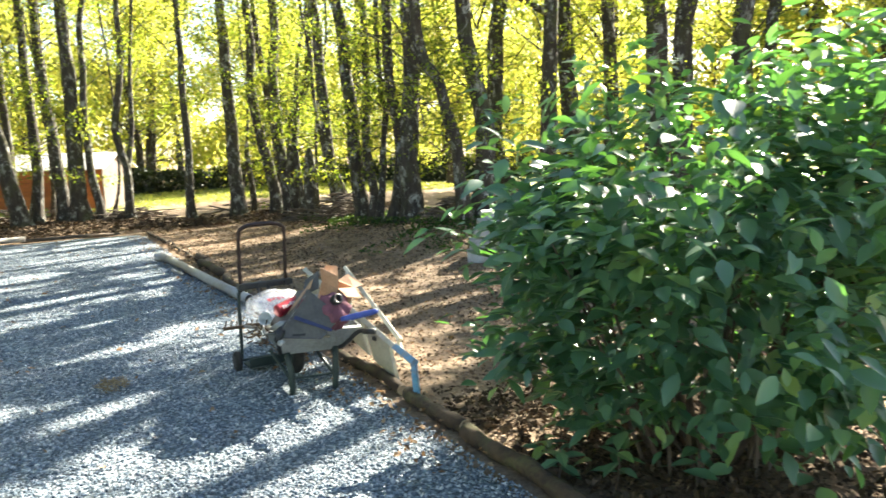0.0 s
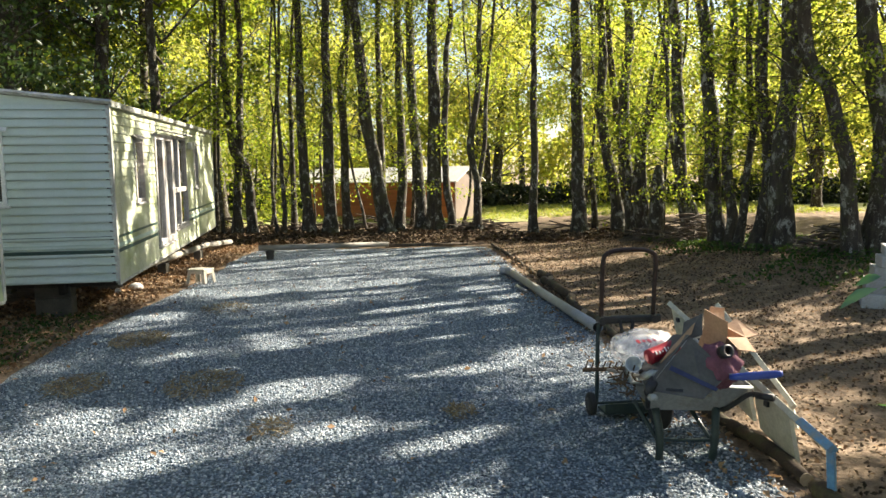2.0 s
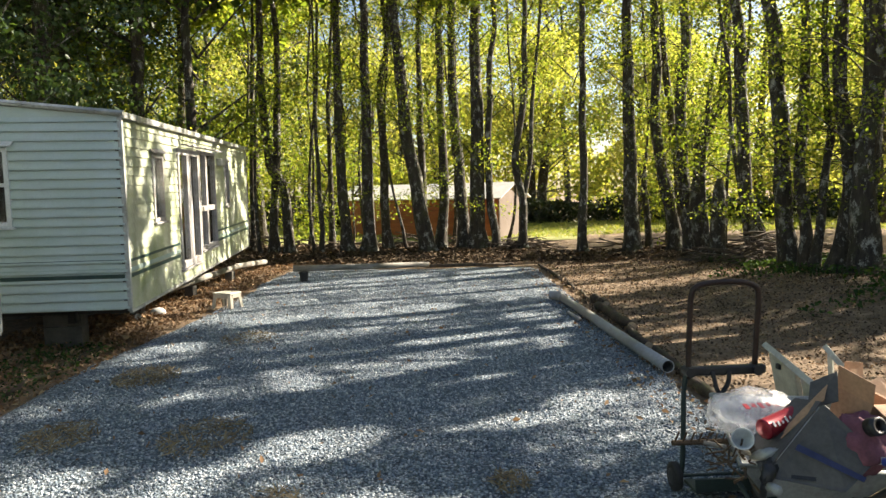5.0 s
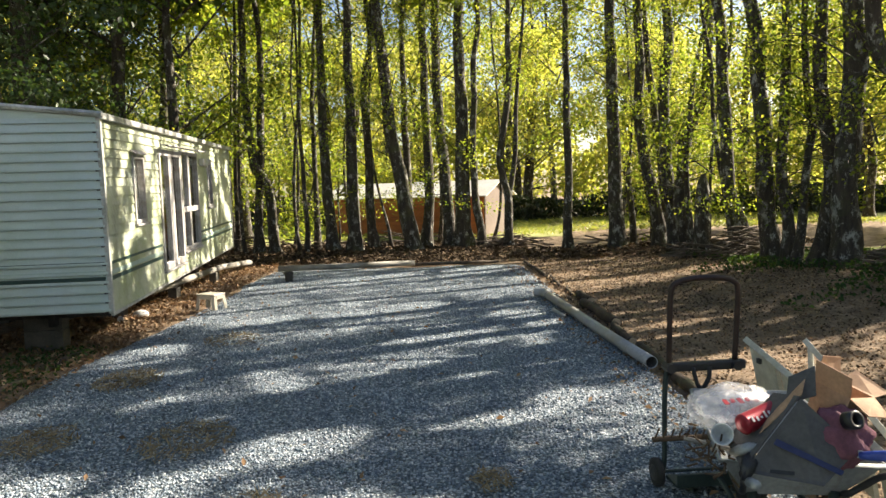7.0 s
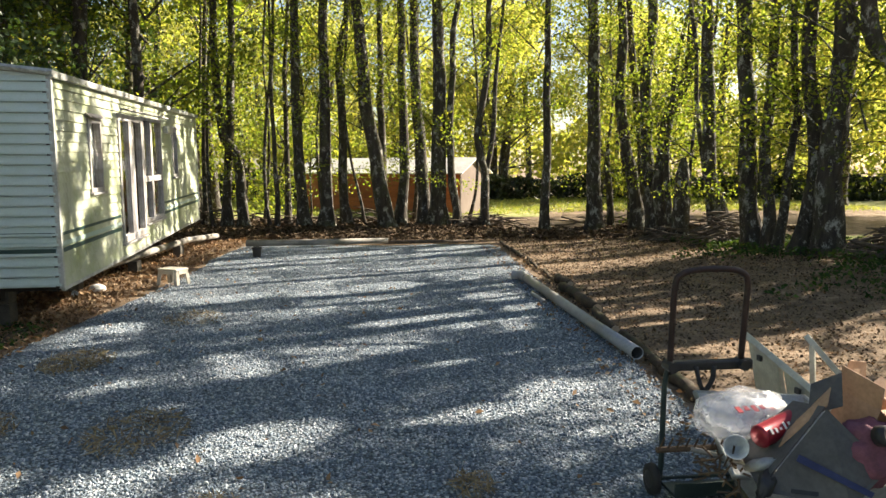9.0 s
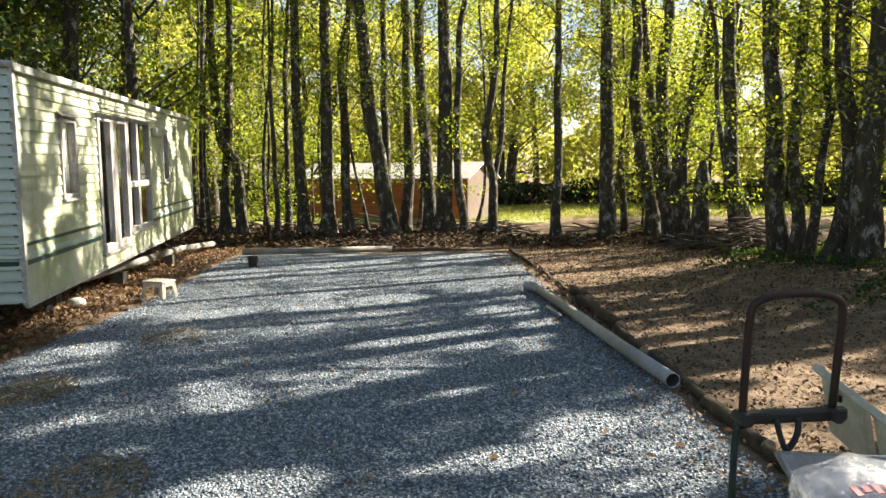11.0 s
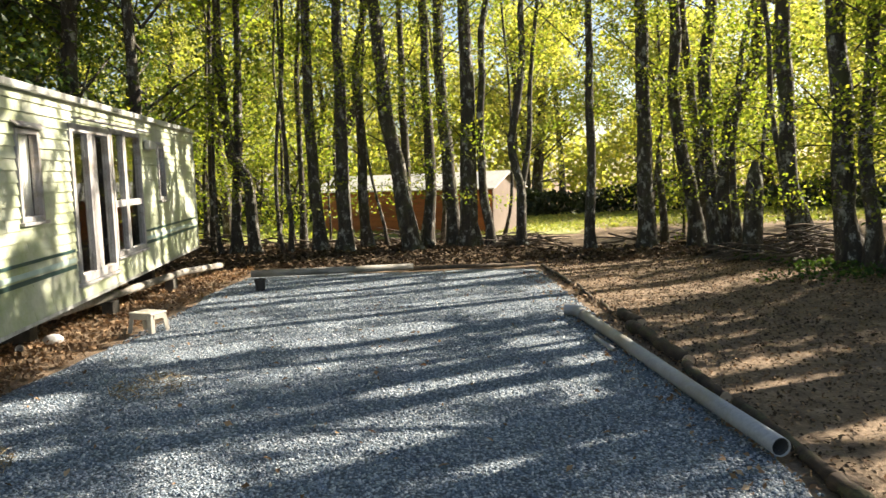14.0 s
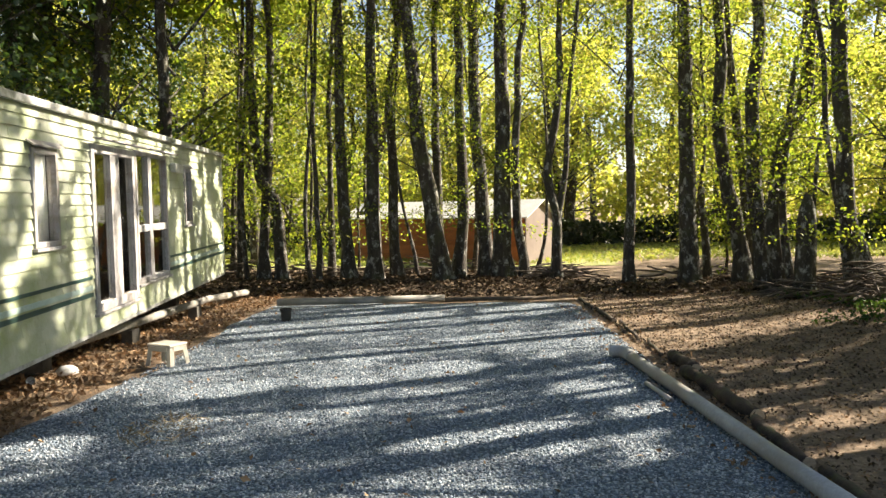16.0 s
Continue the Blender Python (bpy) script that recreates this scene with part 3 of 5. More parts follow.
def tree(x, y, r, bends, height, crown, seed, label, group="", fork=None, name="tree", shoots=0):
    ob = thing(name, pose(x, y, earth_height(x, y)), label, "tree", group)
    line, radii = bend(bends, r, height, seed)
    t = tube(line, radii, 10)
    part("trunk", t, M_BARK, ob, smooth=True)
    if fork:
        h0, fb, fr = fork
        k = min(range(len(line)), key=lambda i: abs(line[i].z - h0))
        pts = smooth_path([line[k]] + [(dx, 0.1, h) for dx, h in fb] + [(fb[-1][0] + 0.3, 0.3, height * 0.85)], 5)
        part("limb", tube(pts, [fr * (1 - 0.7 * i / len(pts)) for i in range(len(pts))], 8), M_BARK, ob, smooth=True)
    if shoots:
        rng = random.Random(seed + 900)
        cl, tw = [], []
        low = [p for p in line if 1.0 < p.z < 7.5]
        for k in range(shoots):
            p = rng.choice(low)
            a, d = rng.uniform(0, 2 * math.pi), r + rng.uniform(0.08, 0.95)
            tip = p + Vector((d * math.cos(a), d * math.sin(a), rng.uniform(-0.1, 0.3)))
            tw.append(tube([p, p.lerp(tip, 0.5) + Vector((0, 0, 0.06)), tip], [0.011, 0.008, 0.004], 4, False))
            cl += [tip + Vector((rng.gauss(0, 0.16), rng.gauss(0, 0.16), rng.gauss(0, 0.09))) for j in range(3)]
        g = tagged(new("shoot_foliage", clump_leaves("shoot_foliage", cl, 26, 0.14, [0.066] * len(cl), M_LEAF, seed + 7, place=ob.matrix_basis)), "leafy shoots along the trunk", kind="stuff")
        g.parent = ob
        tagged(part("twig", join(*tw), M_BARK, ob), kind="stuff")
    if crown:
        dx = sum(p.x for p in line[-6:]) / 6
        m = pose(dx * 0.6, 0, 0, 0, 0, (seed * 77) % 360)
        if crown in ROW_CROWNS:
            leaves, limbs = crown_variant(300 + seed, *ROW_CROWNS[crown], place=ob.matrix_basis @ m)
        else:
            leaves, limbs = CROWNS[crown][seed % len(CROWNS[crown])]
        c = new("crown", leaves)
        c.parent, c.matrix_basis = ob, m
        if limbs:
            b = tagged(new("limb", limbs), kind="stuff")
            b.parent, b.matrix_basis = ob, m
    return ob


def build_trees():
    # low, high, reach, clumps, leaves a clump, leaf length, spread
    ROW_CROWNS["edge"] = (2.6, 12.5, 1.7, 110, 52, 0.07, 0.2, M_LEAF)
    ROW_CROWNS["leafy"] = (1.6, 10.0, 1.6, 90, 52, 0.066, 0.2, M_LEAF)
    ROW_CROWNS["big"] = (2.2, 12.5, 2.4, 130, 52, 0.07, 0.22, M_LEAF)
    crown_set("dark", 4, 2.4, 13.0, 2.7, 300, 34, 0.12, 0.26, M_LEAF_SHADED)
    crown_set("far", 6, 0.9, 8.5, 2.7, 200, 34, 0.17, 0.34, M_LEAF_HAZED)
    crown_set("back", 3, 2.0, 11.5, 2.4, 200, 34, 0.12, 0.26, M_LEAF)
    g = "row of trees at the edge of the plot"
    slim = "slim lichen-spotted tree trunk with sparse sunlit leaves"
    stout = "stout dark mossy tree trunk under a sunlit crown"
    rows = [
        (-5.20, 21.5, 0.083, [(0.1, 3), (0.2, 6.6)], "edge", slim), (-4.51, 21.0, 0.12, [(0.24, 4.5), (0.17, 6.4)], "edge", slim),
        (-4.10, 21.0, 0.14, [(-0.08, 1.8), (-0.44, 2.4), (-0.58, 3.9), (-0.6, 5.4)], "edge", "bent tree trunk leaning over a dead stub"),
        (-3.19, 20.7, 0.065, [(-0.02, 1.9), (-0.06, 3.8), (0.08, 6.3)], None, "thin crooked sapling stem"),
        (-3.38, 20.7, 0.05, [(-0.13, 1.6), (0.09, 3.8), (0.1, 6.3)], None, "thin crooked sapling stem"),
        (-3.01, 21.3, 0.085, [(-0.02, 3.9), (0.19, 6.4)], "edge", slim), (-2.52, 20.8, 0.15, [(-0.13, 2.6), (-0.12, 6.3)], "edge", slim),
        (-1.94, 20.5, 0.165, [(0.03, 3.8), (0.02, 6.2)], "edge", stout), (-1.48, 21.3, 0.125, [(-0.13, 3.9), (0.06, 5.7)], "edge", slim),
        (-0.40, 20.4, 0.2, [(-0.22, 1.3), (-0.48, 3.1), (-0.63, 4.8)], "edge", "stout mossy tree trunk leaning to one side"),
        (-0.53, 21.7, 0.115, [(-0.04, 2.6), (-0.04, 6.5)], "edge", slim), (-0.08, 21.2, 0.14, [(0.11, 2.5), (0.08, 6.3)], "edge", slim),
        (0.59, 21.1, 0.17, [(-0.15, 2.2), (-0.26, 4.4), (-0.26, 6.3)], "edge", stout), (0.93, 20.8, 0.21, [(-0.01, 3.8), (0.01, 6.2)], "edge", stout),
        (1.41, 20.7, 0.11, [(-0.17, 1.5), (-0.15, 4.4), (-0.01, 6.2)], None, slim), (3.42, 19.5, 0.112, [(0.01, 3), (0.01, 5.8)], "edge", slim),
        (4.61, 19.4, 0.19, [(-0.06, 2.4), (-0.12, 5.8)], "edge", stout), 
        (5.57, 19.1, 0.155, [(-0.2, 1.41), (-0.32, 1.9), (-0.48, 3.11), (-0.46, 4.29), (-0.54, 5.47)], "edge", stout),
        (5.86, 19.4, 0.115, [(-0.09, 1.56), (-0.31, 3.16), (-0.45, 4.38), (-0.57, 5.57)], None, slim),
        (5.71, 18.3, 0.165, [(-0.19, 1.8), (-0.27, 2.95), (-0.28, 4.07), (-0.16, 5.19)], "leafy", "stout pale lichen-covered trunk in a clump"),
        (5.85, 18.0, 0.15, [(-0.19, 1.21), (-0.13, 2.23), (0.05, 2.9), (0.3, 3.45), (0.45, 4.44)], None, "dark crooked trunk bending outwards from a clump"),
        (5.85, 17.6, 0.075, [(-0.13, 1.73), (-0.11, 2.82), (0.01, 4.11)], None, slim), (6.07, 17.3, 0.04, [(0.03, 1.5), (0.1, 2.46)], None, "thin sunlit sapling stem"),
        (6.35, 16.0, 0.15, [(-0.22, 0.8), (-0.39, 1.49), (-0.49, 2.75), (-0.57, 4.64)], "leafy", "stout trunk leaning over a brush heap"),
        (6.15, 16.2, 0.06, [(-0.18, 1.16), (-0.34, 2.25), (-0.41, 3.51)], None, "thin crooked sapling stem"),
        (6.11, 14.4, 0.165, [(-0.11, 0.76), (-0.17, 1.36), (-0.27, 2.47), (-0.31, 3.71)], "leafy", stout),
        (6.19, 14.05, 0.105, [(-0.05, 0.74), (-0.11, 1.58), (-0.08, 2.4), (-0.11, 4.01)], None, slim),
        (6.01, 13.5, 0.075, [(0.1, 0.6), (0.15, 1.38), (0.22, 1.85), (0.23, 2.32), (0.13, 2.85)], None, "crooked slender tree beside the largest trunk"),
        (6.13, 13.05, 0.13, [(0.09, 0.37), (0.17, 1.16), (0.18, 2.02), (-0.01, 2.88)], None, "dark leaning trunk grown against a thicker one"),
        (6.34, 12.6, 0.2, [(-0.01, 0.37), (-0.07, 1.13), (0.01, 1.95), (0.06, 2.76), (0.03, 3.56)], "big", "thick lichen-covered tree trunk, the largest of the row"),
        (6.69, 11.2, 0.12, [(-0.17, 1.32), (-0.3, 1.79), (-0.51, 2.54), (-0.82, 3.08)], "leafy", "leaning limb-like tree trunk beside a thicker one"),
        (7.2, 11.4, 0.19, [(0.01, 0.83), (0.03, 1.82), (-0.14, 2.78), (-0.3, 3.72)], "big", "thick dark forked tree trunk"),
        (10.32, 15.0, 0.25, [(-0.41, 1.2), (-0.44, 3.3), (-0.19, 5.0)], "big", stout), (11.32, 13.9, 0.25, [(-0.05, 3.1), (-0.23, 5.1)], "edge", stout),
        (12.0, 13.2, 0.2, [(-0.07, 3.7), (-0.13, 5.0)], "leafy", stout), (10.88, 10.7, 0.27, [(-0.03, 3.4), (-0.09, 4.4)], "big", stout),
        (11.23, 10.3, 0.25, [(-0.05, 3.3), (-0.07, 4.4)], None, stout), (12.04, 9.5, 0.24, [(-0.08, 3.3), (-0.05, 4.3)], "big", stout),
        (12.29, 9.3, 0.15, [(0.1, 3.6), (0.22, 4.2)], None, slim),
    ]
    for i, (x, y, r, bends, crown, label) in enumerate(rows):
        tree(x, y, r, bends, 12.5 if r > 0.1 else 9.5, crown, i + 1, label, g, shoots=36 if x > 5.6 and y < 18.5 and r > 0.07 else 12 if r > 0.1 else 0)
    tree(2.04, 20.3, 0.11, [(0.01, 1.26), (-0.17, 2.35), (0.02, 3.67), (0.1, 6.05)], 11.5, "edge", 41, "slender wavy tree forking low into two stems", g,
         fork=(1.3, [(0.22, 2.4), (0.28, 3.8), (0.5, 6.0)], 0.075))
    b = tree(9.4, 12.4, 0.2, [(0.1, 3.0), (0.2, 5.0)], 11.5, "edge", 43, "dark tree with a long low limb reaching out sideways", g)
    part("limb", tube(smooth_path([(0.15, 0, 4.1), (-1.4, -0.4, 4.37), (-3.5, -0.4, 4.34), (-5.0, -0.3, 4.15), (-5.9, -0.4, 3.95)], 5), [0.07 - 0.003 * k for k in range(21)], 7), M_BARK, b, "long thin limb reaching sideways", smooth=True)
    # broken stub beside the trunk
    s = thing("tree_stump", pose(5.25, 20.2, 0.05), "broken dead stub beside a tree trunk", "stump")
    part("trunk", tube(smooth_path([(0, 0, -0.1), (-0.05, 0, 0.8), (-0.14, 0, 1.7), (-0.1, 0, 2.0)], 3), [0.11, 0.1, 0.09, 0.085, 0.085, 0.08, 0.075, 0.06, 0.05, 0.02], 8), M_BARK, s, smooth=True)
    s = thing("tree_stump", pose(5.75, 16.9, earth_height(5.75, 16.9)), "broken pale snag in a clump of trunks", "stump")
    part("trunk", tube(smooth_path([(0, 0, -0.15), (0, 0, 0.4), (0.02, 0, 1.1), (0.03, 0, 1.75)], 3), [0.23, 0.21, 0.19, 0.175, 0.17, 0.165, 0.16, 0.15, 0.12, 0.05], 9), M_BARK, s, smooth=True)
    # trees behind the mobile homes, their shade put into a darker leaf colour
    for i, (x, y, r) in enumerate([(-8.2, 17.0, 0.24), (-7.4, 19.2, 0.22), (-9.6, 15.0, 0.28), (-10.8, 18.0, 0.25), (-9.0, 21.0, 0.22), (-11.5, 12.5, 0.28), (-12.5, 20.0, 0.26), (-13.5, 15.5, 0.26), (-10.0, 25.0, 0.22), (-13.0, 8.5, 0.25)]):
        tree(x, y, r, [(0.2 * math.sin(i * 2.1), 3.5), (0.35 * math.sin(i * 1.3), 6.5)], 13.5, "dark", 50 + i, "tall tree behind the mobile homes, shade put into its dark leaf colour", "trees behind the mobile homes")
    for i, (x, y) in enumerate([(-6.1, 19.6), (-7.6, 22.6), (-5.9, 25.5), (-8.6, 18.6)]):
        tree(x, y, 0.16, [(0.2 * math.sin(i * 2.6), 3.0), (0.3 * math.sin(i * 1.9), 6.0)], 12.0, "back", 240 + i, "leafy sunlit tree beside the mobile home", "trees behind the mobile homes")
    # tall trees out of view, added to shade the bush
    for i, (x, y) in enumerate([(12.6, 6.2), (14.6, 7.4)]):
        tree(x, y, 0.24, [(0.2, 3.0), (0.3, 6.0)], 12.5, "big", 250 + i, stout, "trees beside the plot")
    # sunlit woods beyond the lawn
    k = 0
    for y, x0, x1, step in ((36.2, -18, 33, 3.0),):
        x = x0
        while x < x1:
            xx, yy = x + 1.5 * math.sin(k * 3.7), y + 1.4 * math.sin(k * 2.3)
            tree(xx, yy, 0.14 + 0.06 * (k % 3), [(0.2 * math.sin(k), 2.5), (0.4 * math.sin(k * 1.7), 5)], 8.0 + k % 3, "far", 70 + k, "sunlit yellow-green tree beyond the lawn", "woods beyond the lawn")
            x += step
            k += 1
    for i, (x, y) in enumerate([(15.5, 17.0), (18.0, 12.5), (17.0, 22.5), (15.5, 27.0), (21.0, 18.0), (22.5, 25.0), (20.5, 9.0), (26.0, 14.0), (27.0, 21.0), (24.5, 6.0), (17.8, 10.0), (22.0, 12.6), (16.2, 11.2)]):
        tree(x, y, 0.17, [(0.2 * math.sin(i), 2.5), (0.4 * math.sin(i * 1.7), 5)], 8.5, "far", 140 + i, "sunlit yellow-green tree beyond the plot", "woods beside the plot")
    crown_set("tall", 4, 3.0, 16.5, 3.1, 330, 27, 0.22, 0.42, M_LEAF_HAZED)
    for i in range(19):
        x, y = -34 + 4.3 * i + math.sin(i * 2.9), 52 + 2 * math.sin(i * 1.7)
        tree(x, y, 0.22, [(0.3 * math.sin(i), 4), (0.5 * math.sin(i * 1.7), 8)], 15.5, "tall", 180 + i, "tall sunlit tree at the back of the woods", "woods beyond the lawn")
    for i, (x, y, r, b) in enumerate([(-3.75, 21.9, 0.045, [(0.2, 2.0), (0.1, 4.5)]), (-2.2, 22.3, 0.05, [(-0.15, 2.2), (0.1, 5.0)]), (-1.0, 21.2, 0.04, [(-0.3, 1.5), (-0.5, 3.0)]), (0.3, 22.4, 0.06, [(0.1, 2.5), (-0.15, 5.0)]),
                                      (1.75, 21.6, 0.045, [(0.25, 1.5), (0.2, 4.0)]), (-5.7, 22.4, 0.07, [(0.15, 2.5), (0.3, 5.5)]), (-4.85, 20.9, 0.05, [(-0.1, 2.4), (0.15, 5.5)]), (5.0, 20.9, 0.05, [(0.25, 1.2), (0.4, 3.2)])]):
        tree(x, y, r, b, 7.5, None, 210 + i, "thin crooked stem between the trunks", g)
    # undergrowth between the trunks
    crown_set("low", 3, 0.25, 2.9, 0.75, 60, 26, 0.085, 0.2, M_LEAF)
    for i, (x, y) in enumerate([(-5.6, 22.6), (-4.6, 23.4), (-3.4, 22.4), (-2.7, 23.6), (-6.6, 23.8), (5.9, 20.9), (6.6, 20.6), (-7.4, 21.6)]):
        tree(x, y, 0.03, [(0.1 * math.sin(i * 2), 1.0), (0.2 * math.sin(i), 2.0)], 2.6, "low", 160 + i, "leafy sapling in the undergrowth", "undergrowth saplings", name="sapling")


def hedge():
    # Leaf band that draws the dark, shaded foot of the woods.
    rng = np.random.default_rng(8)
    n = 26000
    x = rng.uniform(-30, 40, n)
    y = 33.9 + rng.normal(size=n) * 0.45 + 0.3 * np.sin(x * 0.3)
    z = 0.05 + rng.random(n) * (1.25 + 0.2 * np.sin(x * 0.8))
    me = leaf_mesh("hedge", np.stack([x, y, z], 1), rng.normal(size=(n, 3)), rng.uniform(0.16, 0.32, n), rng.uniform(0.1, 0.2, n), M_HEDGE_SHADE, rng)
    tagged(new("hedge", me), "hedge beyond the lawn, near-black leaves for the shade under the woods", "hedge", kind="stuff")


def thicket():
    """Far sunlit scrub that closes the view behind the woods."""
    rng = np.random.default_rng(18)
    n = 34000
    x = rng.uniform(-60, 75, n)
    y = 60.0 + rng.normal(size=n) * 1.5
    z = (7.5 + 2.0 * np.sin(x * 0.35) + 1.2 * np.sin(x * 0.9)) * rng.random(n) ** 0.8
    me = leaf_mesh("thicket", np.stack([x, y, z], 1), rng.normal(size=(n, 3)), rng.uniform(0.35, 0.7, n), rng.uniform(0.25, 0.45, n), M_LEAF_HAZED, rng)
    tagged(new("thicket", me), "far sunlit yellow-green scrub behind the woods", "scrub", kind="stuff")


# ---------- mobile homes ----------
def rect_minus(rects, hole):
    out = []
    hx0, hz0, hx1, hz1 = hole
    for x0, z0, x1, z1 in rects:
        if hx1 <= x0 or hx0 >= x1 or hz1 <= z0 or hz0 >= z1:
            out.append((x0, z0, x1, z1))
            continue
        if hx0 > x0:
            out.append((x0, z0, hx0, z1))
        if hx1 < x1:
            out.append((hx1, z0, x1, z1))
        a, b = max(x0, hx0), min(x1, hx1)
        if hz0 > z0:
            out.append((a, z0, b, hz0))
        if hz1 < z1:
            out.append((a, hz1, b, z1))
    return [r for r in out if r[2] - r[0] > 0.003 and r[3] - r[1] > 0.003]


def board_shape(a, z0, b, z1, pitch, base, lip=0.014):
    """A lapped board in the plane x = 0, facing +x, along y from a to b: its foot stands out over the board below."""
    o0 = 0.003 + lip * (1 - (z0 - base) / pitch)
    o1 = 0.003 + lip * (1 - (z1 - base) / pitch)
    v = [(-0.02, a, z0), (o0, a, z0), (o1, a, z1), (-0.02, a, z1), (-0.02, b, z0), (o0, b, z0), (o1, b, z1), (-0.02, b, z1)]
    f = [(0, 1, 2, 3), (7, 6, 5, 4), (1, 5, 6, 2), (0, 4, 5, 1), (3, 2, 6, 7), (4, 0, 3, 7)]
    return v, f


def rib_shape(a, z0, b, z1, depth=0.024):
    """A pressed metal rib in the plane x = 0: its foot slopes out, its shoulder slopes back."""
    h = z1 - z0
    prof = [(-0.016, z0), (-0.016, z0 + 0.10 * h), (depth, z0 + 0.16 * h), (depth * 0.9, z0 + 0.36 * h), (0.006, z0 + 0.8 * h), (0.001, z1)]
    vs = [(-0.0205, a, z0)] + [(x, a, z) for x, z in prof] + [(-0.0205, a, z1)]
    n = len(vs)
    vs += [(x, b, z) for x, _, z in vs]
    fs = [tuple(range(n)), tuple(range(2 * n - 1, n - 1, -1))] + [(i, i + n, (i + 1) % n + n, (i + 1) % n) for i in range(n)]
    return vs, fs


def sided_wall(parent, name, length, height, pitch, holes, material, m, stripes=(), lip=0.02, joints=0.0):
    wall = new(name)
    wall.parent, wall.matrix_basis = parent, m
    backing = [(0, 0, length, height)]
    for h in holes:
        backing = rect_minus(backing, h)
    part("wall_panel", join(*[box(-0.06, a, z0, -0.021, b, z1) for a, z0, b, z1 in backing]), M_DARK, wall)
    z = 0.0
    while z < height - 0.01:
        top = min(z + pitch, height)
        rects = [(0, z, length, top)]
        for h in holes:
            rects = rect_minus(rects, h)
        if joints:
            row = round(z / pitch)
            y = (0.37 * row) % joints
            while y < length:
                rects = rect_minus(rects, (y - 0.002, z, y + 0.002, top))
                y += joints
        for a, z0, b, z1 in rects:
            part("siding_board", rib_shape(a, z0, b, z1) if lip > 0.03 else board_shape(a, z0, b, z1, pitch, z, lip), material, wall)
        z += pitch
    for z0, z1, mat in stripes:
        rects = [(0.03, z0, length - 0.03, z1)]
        for a, h0, b, h1 in holes:
            rects = rect_minus(rects, (a - 0.06, h0 - 0.06, b + 0.06, h1 + 0.06))
        for a, p, b, q in rects:
            part("stripe", box(0.004, a, p, 0.0205, b, q), mat, wall, "painted stripe along the wall")
    return wall


def window(parent, name, y0, z0, y1, z1, frame_mat, m, bars=(), curtain=None, canopy=0.0, fw=0.045, cross=()):
    """A framed pane in the plane x = 0 facing +x; bars: heights of mullions along y; cross: heights of rails."""
    w = new(name)
    w.parent, w.matrix_basis = parent, m
    part("window_frame", join(box(-0.05, y0, z0, 0.03, y0 + fw, z1), box(-0.05, y1 - fw, z0, 0.03, y1, z1), box(-0.05, y0 + fw, z0, 0.03, y1 - fw, z0 + fw), box(-0.05, y0 + fw, z1 - fw, 0.03, y1 - fw, z1)), frame_mat, w, bevel=0.005)
    part("window_sill", box(0.0, y0 - 0.03, z0 - 0.03, 0.055, y1 + 0.03, z0 - 0.002), frame_mat, w, bevel=0.004)
    for a, b in bars:
        part("mullion", box(-0.045, a, z0 + fw, 0.026, b, z1 - fw), frame_mat, w, bevel=0.004)
    for a, b in cross:
        part("rail", box(-0.04, y0 + fw, a, 0.02, y1 - fw, b), frame_mat, w, bevel=0.004)
    edges = [y0 + fw] + [v for ab in bars for v in ab] + [y1 - fw]
    for a, b in zip(edges[::2], edges[1::2]):
        p = part("pane", box(-0.016, a, z0 + fw, -0.010, b, z1 - fw), M_GLASS, w, "dark reflecting glass pane")
        p.visible_shadow = False
    if curtain:
        n = 24
        vs, fs = [], []
        for i in range(n + 1):
            yy = y0 + fw + (y1 - y0 - 2 * fw) * i / n
            xx = -0.07 + 0.012 * math.sin(i * 1.9)
            vs += [(xx, yy, z0), (xx, yy, z1), (xx - 0.004, yy, z0), (xx - 0.004, yy, z1)]
        for i in range(n):
            p = i * 4
            fs += [(p, p + 4, p + 5, p + 1), (p + 2, p + 3, p + 7, p + 6)]
        part("curtain", (vs, fs), curtain, w, "faded net curtain")
    if canopy:
        part("rain_canopy", ([(0, y0 - 0.06, z1 + 0.07), (0, y1 + 0.06, z1 + 0.07), (canopy, y1 + 0.06, z1 + 0.02), (canopy, y0 - 0.06, z1 + 0.02),
                              (0, y0 - 0.06, z1 + 0.055), (0, y1 + 0.06, z1 + 0.055), (canopy, y1 + 0.06, z1 + 0.005), (canopy, y0 - 0.06, z1 + 0.005)],
                             [(0, 1, 2, 3), (7, 6, 5, 4), (0, 3, 7, 4), (1, 5, 6, 2), (3, 2, 6, 7), (0, 4, 5, 1)]), frame_mat, w, "thin sloping metal drip canopy")
    return w


def roof_shell(length, width, height, over=0.04):
    """A low pitched roof whose ridge runs along the home; x from 0 down to -width."""
    h0, h1 = height, height + 0.16
    xs = [over, -width / 2, -width - over]
    vs = []
    for y in (-over, length + over):
        vs += [(xs[0], y, h0), (xs[1], y, h1), (xs[2], y, h0), (xs[0], y, h0 + 0.05), (xs[1], y, h1 + 0.05), (xs[2], y, h0 + 0.05)]
    return vs, [(0, 1, 4, 3), (1, 2, 5, 4), (9, 10, 7, 6), (10, 11, 8, 7), (3, 4, 10, 9), (4, 5, 11, 10), (0, 6, 7, 1), (1, 7, 8, 2), (0, 3, 9, 6), (2, 8, 11, 5)]


def pier(parent, x, y, depth):
    for k in range(2):
        h = depth / 2
        part("pier_block", box(x - 0.2, y - 0.1, -depth + k * h, x + 0.2, y + 0.1, -depth + (k + 1) * h - 0.004), M_PIER, parent, "concrete support block, coloured dark for the shade under the home", bevel=0.006)


